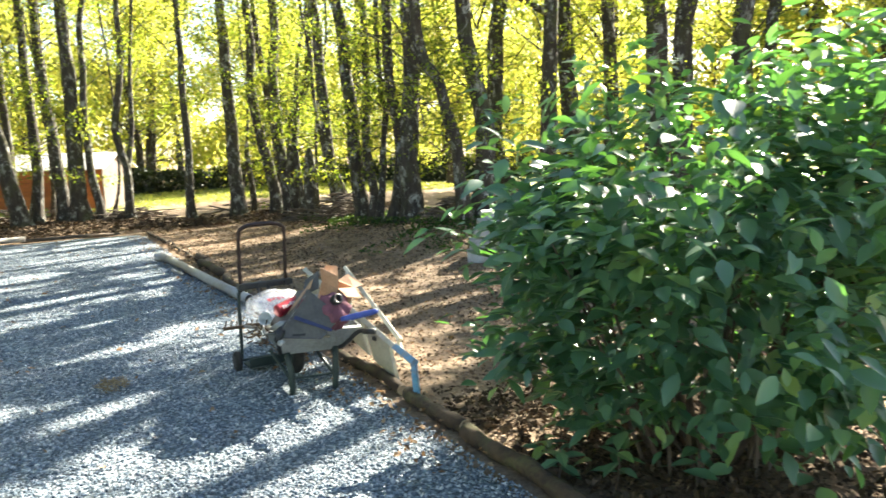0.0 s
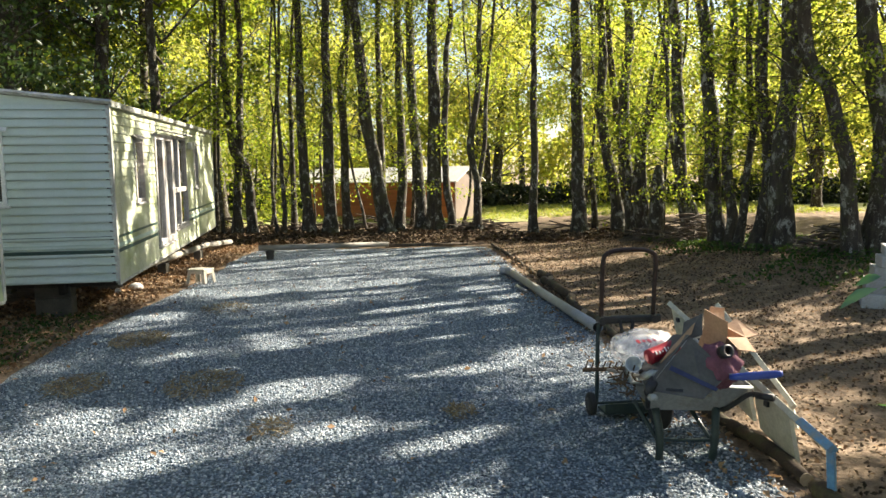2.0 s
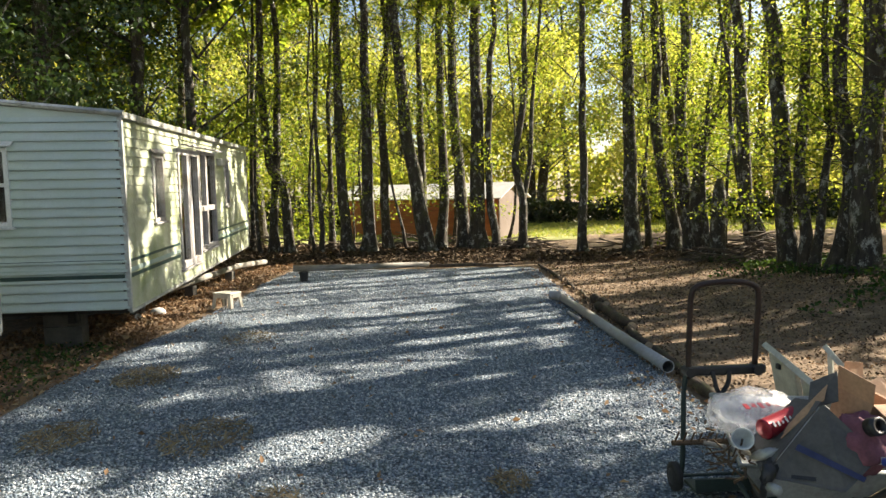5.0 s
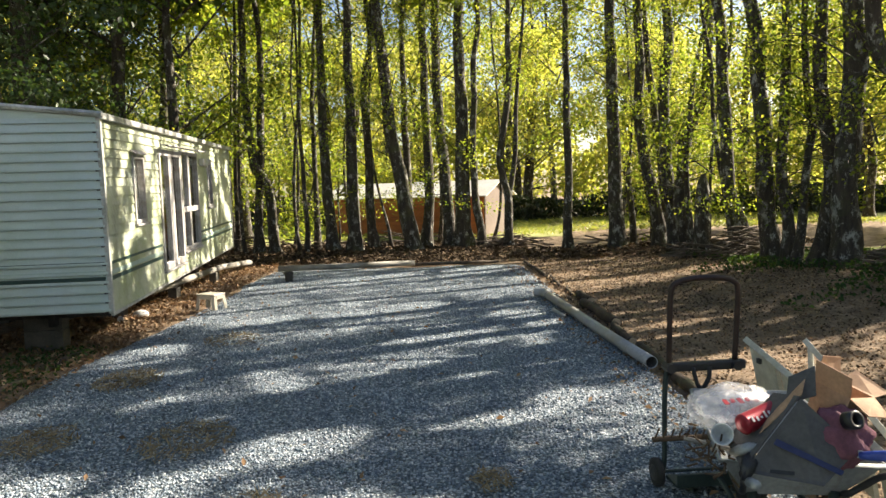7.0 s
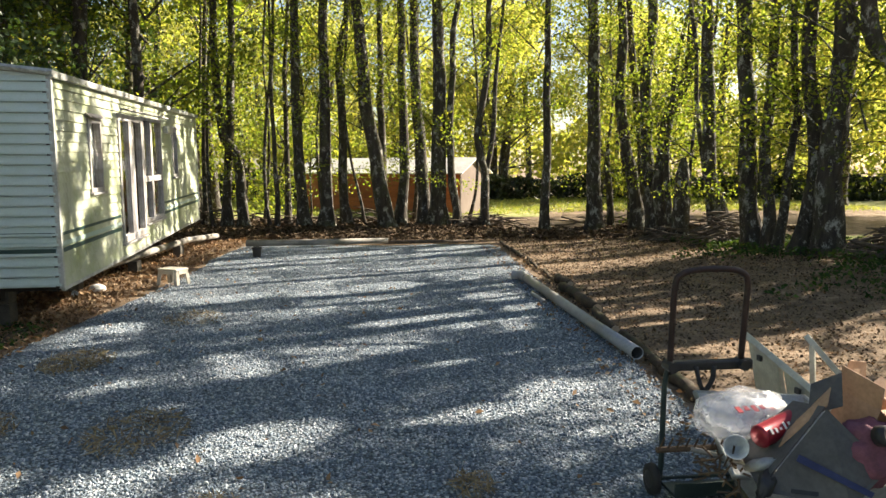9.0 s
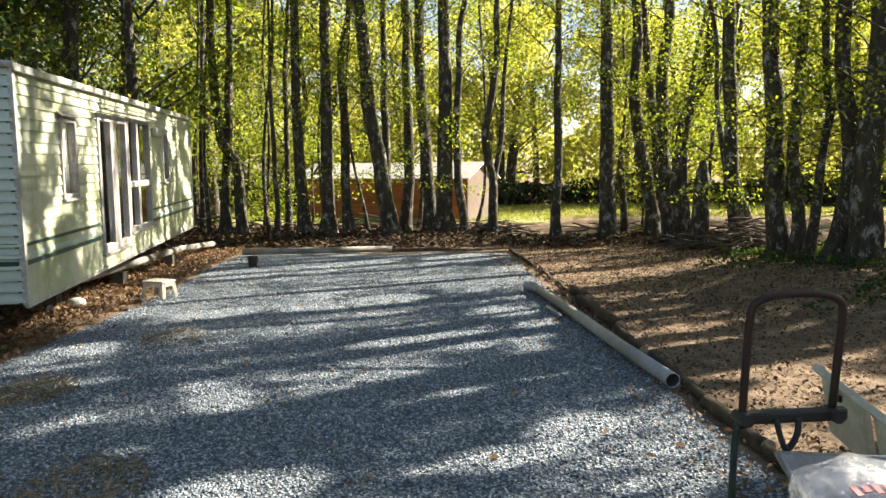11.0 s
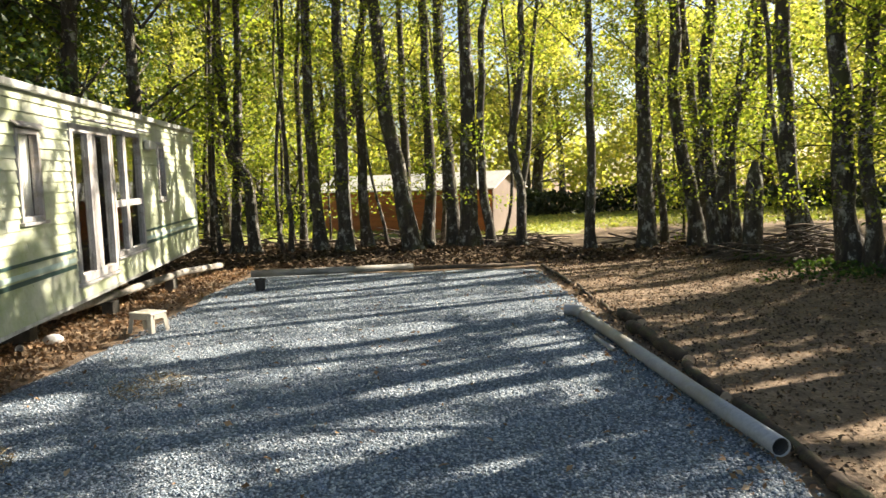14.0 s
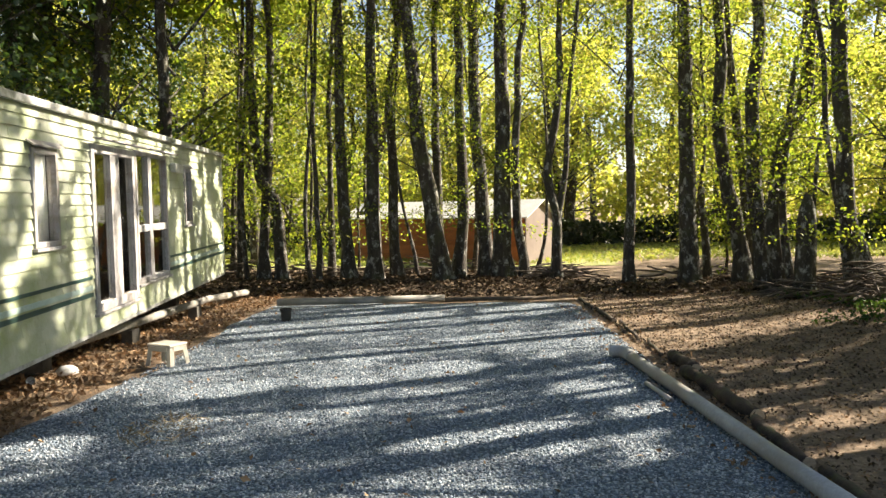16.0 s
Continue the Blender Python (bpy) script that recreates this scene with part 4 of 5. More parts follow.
def home_shell(ob, L, W, H, side_holes, side_mat, end_mat, end_holes, far_holes, stripes, pitch=0.14, end_pitch=0.075, joints=0.0):
    sided_wall(ob, "side_wall", L, H, pitch, side_holes, side_mat, pose(0, 0, 0), stripes, 0.016 if joints else 0.018, joints)
    sided_wall(ob, "end_wall", W, H, end_pitch, end_holes, end_mat, pose(-W, 0, 0, 0, 0, -90), stripes, 0.034)
    sided_wall(ob, "far_end_wall", W, H, 0.15, far_holes, end_mat, pose(0, L, 0, 0, 0, 90), stripes)
    part("back_wall", box(-W - 0.02, 0, 0, -W + 0.03, L, H), end_mat, ob)
    gable = lambda y: ([(0, y, H), (-W, y, H), (-W / 2, y, H + 0.155), (0, y + 0.03, H), (-W, y + 0.03, H), (-W / 2, y + 0.03, H + 0.155)], [(0, 1, 2), (5, 4, 3), (0, 3, 4, 1), (1, 4, 5, 2), (2, 5, 3, 0)])
    part("gable", gable(0), end_mat, ob)
    part("gable", gable(L - 0.03), end_mat, ob)
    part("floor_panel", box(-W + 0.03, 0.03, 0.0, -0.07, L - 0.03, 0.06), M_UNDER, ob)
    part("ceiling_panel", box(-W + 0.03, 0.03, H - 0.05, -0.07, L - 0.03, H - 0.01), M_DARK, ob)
    part("roof", roof_shell(L, W, H), M_ROOF, ob, "dirty pale sheet roof")
    part("eaves_rail", box(0.022, -0.05, H - 0.02, 0.062, L + 0.05, H + 0.045), M_TRIM, ob, "grey aluminium eaves rail", bevel=0.006)
    part("gable_rail", join(tube([(0.06, -0.055, H + 0.03), (-W / 2, -0.055, H + 0.19), (-W - 0.06, -0.055, H + 0.03)], 0.028, 6)), M_TRIM, ob)
    for x, y in ((0.004, 0.004), (0.004, L - 0.004)):
        part("corner_trim", box(x - 0.024, y - 0.024, -0.01, x + 0.022, y + 0.024, H), M_TRIM, ob, "pale metal corner strip", bevel=0.004)
    part("skirt_rail", box(-0.01, 0, -0.035, 0.022, L, -0.001), M_TRIM, ob)
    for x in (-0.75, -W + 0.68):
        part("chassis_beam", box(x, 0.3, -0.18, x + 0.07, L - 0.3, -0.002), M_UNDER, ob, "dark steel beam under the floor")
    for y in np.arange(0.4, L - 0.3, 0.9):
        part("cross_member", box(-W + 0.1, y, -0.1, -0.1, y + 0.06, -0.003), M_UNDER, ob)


STRIPES = ((0.335, 0.375, M_STRIPE), (0.395, 0.44, M_STRIPE_PALE), (0.50, 0.53, M_STRIPE))


def far_home():
    L, W, H = 7.8, 3.05, 2.0
    ob = thing("mobile_home", pose(-3.287, 9.26, 0.469, 1.0, 0, 6.2), "cream mobile home with green algae, dark stripes and patio doors", "mobile home", "mobile homes")
    w1, dr, w3, w2 = (1.0, 0.86, 1.46, 1.66), (2.17, 0.16, 3.38, 1.78), (3.40, 0.30, 4.58, 1.80), (5.42, 0.90, 5.80, 1.68)
    we = (W - 1.85, 0.90, W - 1.10, 1.70)
    home_shell(ob, L, W, H, [w1, dr, w3, w2], M_SIDE, M_END, [we], [], STRIPES, pitch=0.1, end_pitch=0.097, joints=1.12)
    I = pose(0, 0, 0)
    window(ob, "window", *w1, M_WEATHERED, I, curtain=M_CURTAIN, canopy=0.07)
    window(ob, "patio_door", *dr, M_WEATHERED, I, bars=[(2.66, 2.90)], fw=0.085)
    window(ob, "window", *w3, M_WEATHERED, I, bars=[(3.84, 3.96)], cross=[(0.88, 0.96)], fw=0.055)
    part("drip_canopy", box(0.02, 2.08, 1.815, 0.10, 4.66, 1.83), M_WEATHERED, ob, "thin drooping canopy over the patio doors", m=pose(0, 0, 0, 0, 2, 0))
    window(ob, "window", *w2, M_WEATHERED, I, curtain=M_CURTAIN, canopy=0.05)
    window(ob, "window", *we, M_WHITE, pose(-W, 0, 0, 0, 0, -90), cross=[(1.30, 1.34)], canopy=0.08)
    part("wall_lamp", join(box(0.02, 4.75, 1.60, 0.10, 5.12, 1.72)), M_TRIM, ob, "grimy boxed wall lamp", bevel=0.015)
    part("roof_vent", box(-0.75, 4.1, H + 0.06, -0.4, 4.6, H + 0.2), M_TRIM, ob, bevel=0.02)
    # Added wall whose dark colour stands for the unlit room behind the panes.
    part("dark_room_backing", box(-2.0, 0.1, 0.06, -1.94, 7.6, H - 0.05), M_DARK, ob)
    for y in (0.5, 2.6, 5.0, 7.3):
        for x in (-0.85, -W + 0.72):
            pier(ob, x, y, 0.30 + 0.469 - 0.17 - 0.15 + 0.0175 * y)
    return ob


def near_home():
    L, W, H = 10.0, 3.05, 2.24
    ob = thing("mobile_home", pose(-3.97, 8.12 - L, 0.47), "pale green mobile home with a wide dark window", "mobile home", "mobile homes")
    w1 = (7.85, 0.97, 9.40, 1.92)
    w2 = (3.2, 1.02, 4.6, 1.94)
    home_shell(ob, L, W, H, [w1, w2], M_SIDE_GREEN, M_END, [], [], STRIPES, pitch=0.26)
    I = pose(0, 0, 0)
    window(ob, "window", *w1, M_WEATHERED, I, bars=[(8.6, 8.65)], canopy=0.06, fw=0.06)
    window(ob, "window", *w2, M_WEATHERED, I, canopy=0.06, fw=0.06)
    part("wall_vent", join(*[box(0.018, 9.2, 2.06 + 0.03 * k, 0.034, 9.36, 2.08 + 0.03 * k) for k in range(4)]), M_TRIM, ob, "small louvred vent")
    # Same added dark wall, for an unlit look through these windows.
    part("dark_room_backing", box(-2.0, 0.1, 0.06, -1.94, 9.8, H - 0.05), M_DARK, ob)
    for y in (0.3, 3.3, 6.3, 9.6):
        for x in (-0.72, -W + 0.72):
            pier(ob, x, y, 0.46)
    return ob


# ---------- shed ----------
def shed():
    ob = thing("garden_shed", pose(1.80, 24.9, 0.03, 0, 0, -30), "orange-stained timber shed with a pale sheet roof", "shed")
    L, W, H = 6.3, 2.0, 1.42
    z = 0.0
    wall = new("front_wall")
    wall.parent = ob
    part("wall_panel", box(-L, 0.02, 0, 0, 0.06, H), M_DARK, wall)
    while z < H - 0.01:
        part("plank", box(-L, -0.012, z + 0.004, -0.04, 0.02, min(z + 0.14, H)), M_ORANGE, wall, bevel=0.0)
        z += 0.142
    part("end_wall", ([(0, 0, 0), (0, W, 0), (0, W, H), (0, W / 2, H + 0.42), (0, 0, H), (-0.05, 0, 0), (-0.05, W, 0), (-0.05, W, H), (-0.05, W / 2, H + 0.42), (-0.05, 0, H)],
                      [(0, 1, 2, 3, 4), (9, 8, 7, 6, 5), (0, 5, 6, 1), (1, 6, 7, 2), (2, 7, 8, 3), (3, 8, 9, 4), (4, 9, 5, 0)]), M_TAN, ob, "plain pinkish-grey gable end")
    part("back_wall", box(-L, W - 0.05, 0, 0, W, H), M_ORANGE, ob)
    part("far_end_wall", box(-L, 0.06, 0, -L + 0.05, W - 0.05, H), M_ORANGE, ob)
    for k in range(2):
        s = [(-L - 0.15, -0.22, H - 0.06), (0.15, -0.22, H - 0.06), (0.15, W / 2, H + 0.45), (-L - 0.15, W / 2, H + 0.45)]
        if k:
            s = [(x, W - y, z2) for x, y, z2 in s][::-1]
        part("roof_slope", (s + [(x, y, z2 + 0.03) for x, y, z2 in s], [(3, 2, 1, 0), (4, 5, 6, 7), (0, 1, 5, 4), (1, 2, 6, 5), (2, 3, 7, 6), (3, 0, 4, 7)]), M_SHEDROOF, ob)
    return ob


# ---------- pipes, poles, edging ----------
def open_pipe(r, t, pts, n=20):
    outer = tube(pts, r, n, False)
    inner = tube(pts, r - t, n, False)
    k = len(outer[0])
    m = len(pts)
    vs = outer[0] + inner[0]
    fs = outer[1] + [tuple(reversed([i + k for i in f])) for f in inner[1]]
    for base in (0, (m - 1) * n):
        for i in range(n):
            j = (i + 1) % n
            q = (base + i, base + j, base + j + k, base + i + k)
            fs.append(q if base else q[::-1])
    return vs, fs


def pipes_and_edging():
    p = thing("drain_pipe", pose(0, 0, 0), "long grey plastic drain pipe lying on the gravel edge", "pipe")
    part("pipe", open_pipe(0.055, 0.004, [(1.93, 7.92, 0.085), (1.86, 9.0, 0.083), (1.79, 10.4, 0.083), (1.70, 12.0, 0.085)], 24), M_PVC, p, smooth=True)
    # Extra sleeve in the bore; its dark colour stands for shade.
    part("pipe_inner_shade", open_pipe(0.0505, 0.002, [(1.929, 7.935, 0.085), (1.86, 9.0, 0.083), (1.79, 10.4, 0.083)], 24), M_PVC_IN, p, "added sleeve, dark to stand for shade inside the pipe", smooth=True)
    part("elbow", open_pipe(0.062, 0.005, smooth_path([(1.702, 11.97, 0.085), (1.69, 12.17, 0.088), (1.64, 12.28, 0.09), (1.55, 12.33, 0.09)], 4), 20), M_PVC, p, "grey socket elbow", smooth=True)
    g = thing("gutter_offcut", pose(1.63, 10.75, 0.06, 0, 0, 5), "short weathered grey plastic offcut", "pipe offcut")
    part("channel", open_pipe(0.022, 0.003, [(0, -0.3, -0.015), (0.0, 0.3, -0.015)], 10), M_PVC, g, smooth=True)
    part("channel", open_pipe(0.017, 0.003, [(0.05, -0.15, -0.02), (0.055, 0.4, -0.02)], 10), M_PVC_IN, g, smooth=True)
    q = thing("wooden_pole", pose(0, 0, 0), "long weathered grey pole lying at the gravel's end", "pole")
    part("pole", tube([(-3.15, 16.78, 0.10), (-1.8, 16.95, 0.10), (-0.32, 17.16, 0.10)], [0.064, 0.062, 0.058], 12), M_POLE, q, smooth=True)
    q = thing("wooden_pole", pose(0, 0, 0), "thin dark pole lying at the gravel's end", "pole")
    part("pole", tube([(-0.4, 17.26, 0.05), (0.6, 17.4, 0.05), (1.5, 17.5, 0.04)], [0.04, 0.038, 0.03], 8), M_STICK, q, smooth=True)
    b = thing("plant_pot", pose(-2.63, 15.25, 0.0), "small black plastic pot on the gravel", "pot")
    part("pot_body", lathe([(0.07, 0.0), (0.082, 0.165), (0.092, 0.165), (0.092, 0.195), (0.082, 0.195), (0.07, 0.03)], 18), M_BLACK, b, smooth=False)
    # waste pipe under the far home
    u = thing("waste_pipe", pose(0, 0, 0), "grey-brown waste pipe sloping along under the mobile home", "pipe")
    part("pipe", tube([(-3.95, 11.4, 0.33), (-4.1, 12.9, 0.27), (-4.12, 16.2, 0.24), (-4.0, 17.9, 0.16)], 0.055, 12), M_POLE, u, smooth=True)
    for y, x in ((13.4, -4.11), (15.6, -4.12)):
        part("pipe_prop", box(x - 0.07, y - 0.1, -0.02, x + 0.07, y + 0.1, 0.20), M_PIER, u, bevel=0.006)
    # border logs along the gravel
    rng = random.Random(11)
    y = 2.3
    while y < 16.3:
        ln = rng.uniform(0.7, 1.7)
        x = 2.03 + 0.008 * (y - 2.3) + rng.uniform(-0.03, 0.03) + (0.08 if 9.5 < y < 12.2 else 0)
        if y > 13:
            x -= 0.02 * (y - 13)
        r = rng.uniform(0.026, 0.044) + (0.034 if 9.3 < y < 12.0 else 0.006 if y < 12.0 else -0.008)
        lg = thing("border_log", pose(x, y, r * 0.7, 0, 0, rng.uniform(-4, 3)), "rotting brown log edging the gravel", "log", "border logs along the gravel")
        pts = smooth_path([(rng.uniform(-0.02, 0.02), ln * k / 4, rng.uniform(-0.012, 0.012)) for k in range(5)], 3)
        part("log", tube(pts, [r * (1 + 0.14 * math.sin(i * 2.1 + y)) for i in range(len(pts))], 9), M_LOG, lg, smooth=True)
        part("cut_end", tube([(0, -0.004, 0), (0, 0.003, 0)], r * 0.9, 9), M_LOGEND, lg)
        y += ln + rng.uniform(0.0, 0.1)
    rng = random.Random(12)
    y = 5.6
    while y < 9.3:
        ln = rng.uniform(0.6, 1.3)
        x = -3.5 - 0.07 * (y - 6.4) + rng.uniform(-0.04, 0.04)
        lg = thing("border_branch", pose(x, y, 0.03, 0, 0, rng.uniform(2, 12)), "dead branch edging the gravel by the mobile home", "branch", "branches along the gravel")
        pts = smooth_path([(rng.uniform(-0.03, 0.03), ln * k / 3, rng.uniform(-0.01, 0.015)) for k in range(4)], 3)
        part("branch", tube(pts, [0.035 * (1 - 0.05 * i) for i in range(len(pts))], 7), M_LOG, lg, smooth=True)
        y += ln


def stool():
    ob = thing("step_stool", pose(-3.16, 12.2, 0.012, 0, 0, -24), "small cream plastic step stool on the leaf litter", "stool")
    a, b, h = 0.165, 0.125, 0.235
    seat = join(box(-a, -b, h - 0.03, a, b, h))
    part("seat", seat, M_STOOL, ob, bevel=0.012)
    for sx in (-1, 1):
        for sy in (-1, 1):
            x0, y0, x1, y1 = sx * (a - 0.012), sy * (b - 0.012), sx * (a + 0.012), sy * (b + 0.012)
            w = 0.055
            vs = []
            for z, x, y in ((0, x1, y1), (h - 0.03, x0, y0)):
                vs += [(x, y, z), (x - sx * w, y, z), (x - sx * w, y - sy * 0.012, z), (x - sx * 0.012, y - sy * 0.012, z), (x - sx * 0.012, y - sy * w, z), (x, y - sy * w, z)]
            fs = [(i, (i + 1) % 6, (i + 1) % 6 + 6, i + 6) for i in range(6)] + [(5, 4, 3, 2, 1, 0), (6, 7, 8, 9, 10, 11)]
            part("leg", (vs, fs), M_STOOL, ob)
    for sy in (-1, 1):
        part("apron", box(-a + 0.05, sy * (b - 0.008) - 0.006, h - 0.075, a - 0.05, sy * (b - 0.008) + 0.006, h - 0.028), M_STOOL, ob)
    for sx in (-1, 1):
        part("apron", box(sx * (a - 0.008) - 0.006, -b + 0.05, h - 0.075, sx * (a - 0.008) + 0.006, b - 0.05, h - 0.028), M_STOOL, ob)


def bowl():
    ob = thing("bowl", pose(-4.0, 11.75, 0.02), "upturned white bowl in the leaf litter", "bowl")
    part("bowl_shell", lathe([(0.11, 0.0), (0.10, 0.045), (0.06, 0.075), (0.02, 0.085)], 18), M_WHITE, ob, smooth=True)
    ob = thing("white_cup", pose(-4.1, 11.3, 0.04, 70, 0, 30), "white plastic cup beside the mobile home", "cup")
    part("cup_shell", lathe([(0.028, 0.0), (0.04, 0.09), (0.036, 0.09), (0.025, 0.01)], 14), M_WHITE, ob)


def block_stack():
    rng = random.Random(3)
    z = 0.0
    k = 0
    for layer, n in enumerate((3, 3, 2, 2, 1)):
        h = (0.17, 0.17, 0.15, 0.13, 0.12)[layer]
        for i in range(n):
            ob = thing("concrete_block", pose(5.70 + 0.47 * i + rng.uniform(-0.03, 0.03) + 0.06 * layer, 9.05 + rng.uniform(-0.03, 0.03), z, 0, 0, -28 + rng.uniform(-5, 5)), "pale grey concrete block in a stack", "block", "stack of concrete blocks")
            part("block_body", box(-0.22, -0.2, 0.0, 0.22, 0.2, h - 0.004), M_BLOCK, ob, bevel=0.008)
        z += h


# ---------- trolley, wheelbarrow, trestle ----------
def trolley():
    ob = thing("hand_trolley", pose(1.44, 5.53, 0.016, 0, 0, 4), "folding rust-brown steel hand trolley standing on gravel", "trolley")
    lean = -0.10
    hw = 0.18
    up = lambda x, z: (x, lean * z / 1.1 + 0.0, z)
    part("handle_frame", tube(smooth_path([up(-hw + 0.005, 0.62), up(-hw, 0.9), up(-hw + 0.002, 1.06), up(-hw + 0.03, 1.105), up(-0.07, 1.125), up(0.07, 1.125), up(hw - 0.03, 1.105), up(hw - 0.002, 1.06), up(hw, 0.9), up(hw + 0.0, 0.66)], 4), 0.0155, 8), M_BROWNSTEEL, ob, smooth=True)
    part("cross_bar", box(-0.185, -0.085, 0.635, 0.235, -0.045, 0.685), M_BLACK, ob, bevel=0.012)
    for s in (-1, 1):
        part("upright", tube(smooth_path([up(s * hw, 0.66), (s * (hw + 0.012), -0.045, 0.55), (s * (hw + 0.01), -0.03, 0.2), (s * (hw + 0.01), -0.01, 0.08)], 4), 0.014, 8), M_GREENSTEEL, ob, smooth=True) if s < 0 else None
        part("hinge_knob", tube([(s * (hw - 0.0), -0.03, 0.66), (s * (hw - 0.0), -0.11, 0.66)], 0.026, 10), M_BLACK, ob)
    part("base_plate", join(box(-hw, -0.16, 0.05, hw + 0.02, -0.02, 0.065), box(-hw, -0.17, 0.05, hw + 0.02, -0.16, 0.12)), M_GREENSTEEL, ob, bevel=0.003)
    part("axle", tube([(-hw - 0.05, 0.0, 0.075), (hw + 0.05, 0.0, 0.075)], 0.009, 8), M_GREENSTEEL, ob)
    for s in (-1, 1):
        w = part("wheel", moved(lathe([(0.05, -0.02), (0.074, -0.017), (0.077, 0), (0.074, 0.017), (0.05, 0.02)], 20), pose(s * (hw + 0.04), 0, 0.075, 0, 90, 0)), M_RUBBER, ob, smooth=True)
        part("hub", moved(lathe([(0.03, -0.024), (0.045, -0.02), (0.045, 0.02), (0.03, 0.024)], 14), pose(s * (hw + 0.04), 0, 0.075, 0, 90, 0)), M_BLACK, w)
    part("strap", tube(smooth_path([(-0.06, -0.09, 0.66), (-0.05, -0.12, 0.58), (-0.02, -0.11, 0.55), (0.02, -0.1, 0.6), (0.03, -0.09, 0.66)], 4), 0.012, 6), M_RUBBER, ob, smooth=True)


def wheelbarrow():
    # local x towards the handles, y across; origin on the ground between the legs
    ob = thing("wheelbarrow", pose(1.545, 4.69, 0.016, 0, 0, -94), "grey metal wheelbarrow heaped with rubbish on gravel", "wheelbarrow")
    top = [(-0.62, -0.25, 0.57), (0.07, -0.33, 0.47), (0.07, 0.33, 0.44), (-0.62, 0.25, 0.55)]
    bot = [(-0.42, -0.15, 0.31), (-0.02, -0.19, 0.29), (-0.02, 0.19, 0.28), (-0.42, 0.15, 0.31)]
    vs = top + bot + [(x * 0.985, y * 0.985, z + 0.002) for x, y, z in top] + [(x * 0.985, y * 0.985, z + 0.006) for x, y, z in bot]
    fs = []
    for i in range(4):
        j = (i + 1) % 4
        fs += [(i, i + 4, j + 4, j), (i + 8, j + 8, j + 12, i + 12), (i, j, j + 8, i + 8)]
    fs += [(7, 6, 5, 4), (12, 13, 14, 15)]
    tray = part("tray", (vs, fs), M_TRAY, ob, "dented galvanised tray")
    part("rim", tube(top + [top[0]], 0.011, 8), M_TRAY, tray, smooth=True)
    for s in (-1, 1):
        if s < 0:
            path = [(-0.55, -0.05, 0.20), (-0.3, -0.16, 0.28), (0.0, -0.22, 0.31), (0.12, -0.25, 0.41), (0.27, -0.26, 0.45)]
        else:
            path = [(-0.55, 0.05, 0.20), (-0.3, 0.16, 0.27), (-0.02, 0.20, 0.29), (0.04, 0.25, 0.34), (0.11, 0.31, 0.415), (0.21, 0.385, 0.425)]
        h = part("handle", tube(smooth_path(path, 5), 0.015, 8), M_BLACK, ob, smooth=True)
        end, prev = Vector(path[-1]), Vector(path[-2])
        d = (end - prev).normalized()
        part("grip", tube([end - d * 0.09, end + d * 0.005], 0.02, 10), M_TRAY if s < 0 else M_BLACK, h, "pale worn grip" if s < 0 else "", smooth=True)
        part("leg", tube(smooth_path([(-0.02, s * 0.17, 0.30), (0.02, s * 0.155, 0.15), (0.0, s * 0.15, 0.0)], 3), 0.023, 8), M_GREENSTEEL, ob, smooth=True)
        part("leg_brace", tube([(-0.22, s * 0.15 - 0.09, 0.28), (0.01, s * 0.15, 0.10)], 0.013, 6), M_GREENSTEEL, ob, smooth=True)
        part("wheel_fork", tube([(-0.38, s * 0.12, 0.30), (-0.52, s * 0.06, 0.17)], 0.013, 6), M_GREENSTEEL, ob)
    part("leg_tie", tube([(0.01, -0.155, 0.12), (0.01, 0.155, 0.12)], 0.009, 6), M_GREENSTEEL, ob)
    w = part("wheel", moved(lathe([(0.09, -0.035), (0.14, -0.04), (0.16, -0.02), (0.165, 0), (0.16, 0.02), (0.14, 0.04), (0.09, 0.035)], 24), pose(-0.52, 0, 0.165, 90, 0, 0)), M_RUBBER, ob, smooth=True)
    part("hub", moved(lathe([(0.03, -0.06), (0.09, -0.036), (0.09, 0.036), (0.03, 0.06)], 16), pose(-0.52, 0, 0.165, 90, 0, 0)), M_GREENSTEEL, w)


def blob(rx, ry, rz, seed, wob=0.25, nu=22, nv=14, freq=2.2):
    vs, fs = [], []
    for i in range(nv + 1):
        th = math.pi * i / nv
        for j in range(nu):
            ph = 2 * math.pi * j / nu
            d = Vector((math.sin(th) * math.cos(ph), math.sin(th) * math.sin(ph), math.cos(th)))
            k = 1 + wob * noise.noise(d * freq + Vector((seed * 3.1, 0, 0))) + wob * 0.5 * noise.noise(d * freq * 3 + Vector((0, seed * 2.7, 0)))
            vs.append((d.x * rx * k, d.y * ry * k, d.z * rz * k))
    for i in range(nv):
        for j in range(nu):
            k = (j + 1) % nu
            fs.append((i * nu + j, (i + 1) * nu + j, (i + 1) * nu + k, i * nu + k))
    return vs, fs


def sheet(w, h, t):
    return box(-w / 2, -h / 2, -t / 2, w / 2, h / 2, t / 2)


def card(corners, t=0.006):
    """A thin sheet of card between four corners."""
    c = [Vector(p) for p in corners]
    n = (c[1] - c[0]).cross(c[3] - c[0]).normalized() * t
    v = [tuple(p) for p in c] + [tuple(p + n) for p in c]
    return v, [(3, 2, 1, 0), (4, 5, 6, 7), (0, 1, 5, 4), (1, 2, 6, 5), (2, 3, 7, 6), (3, 0, 4, 7)]


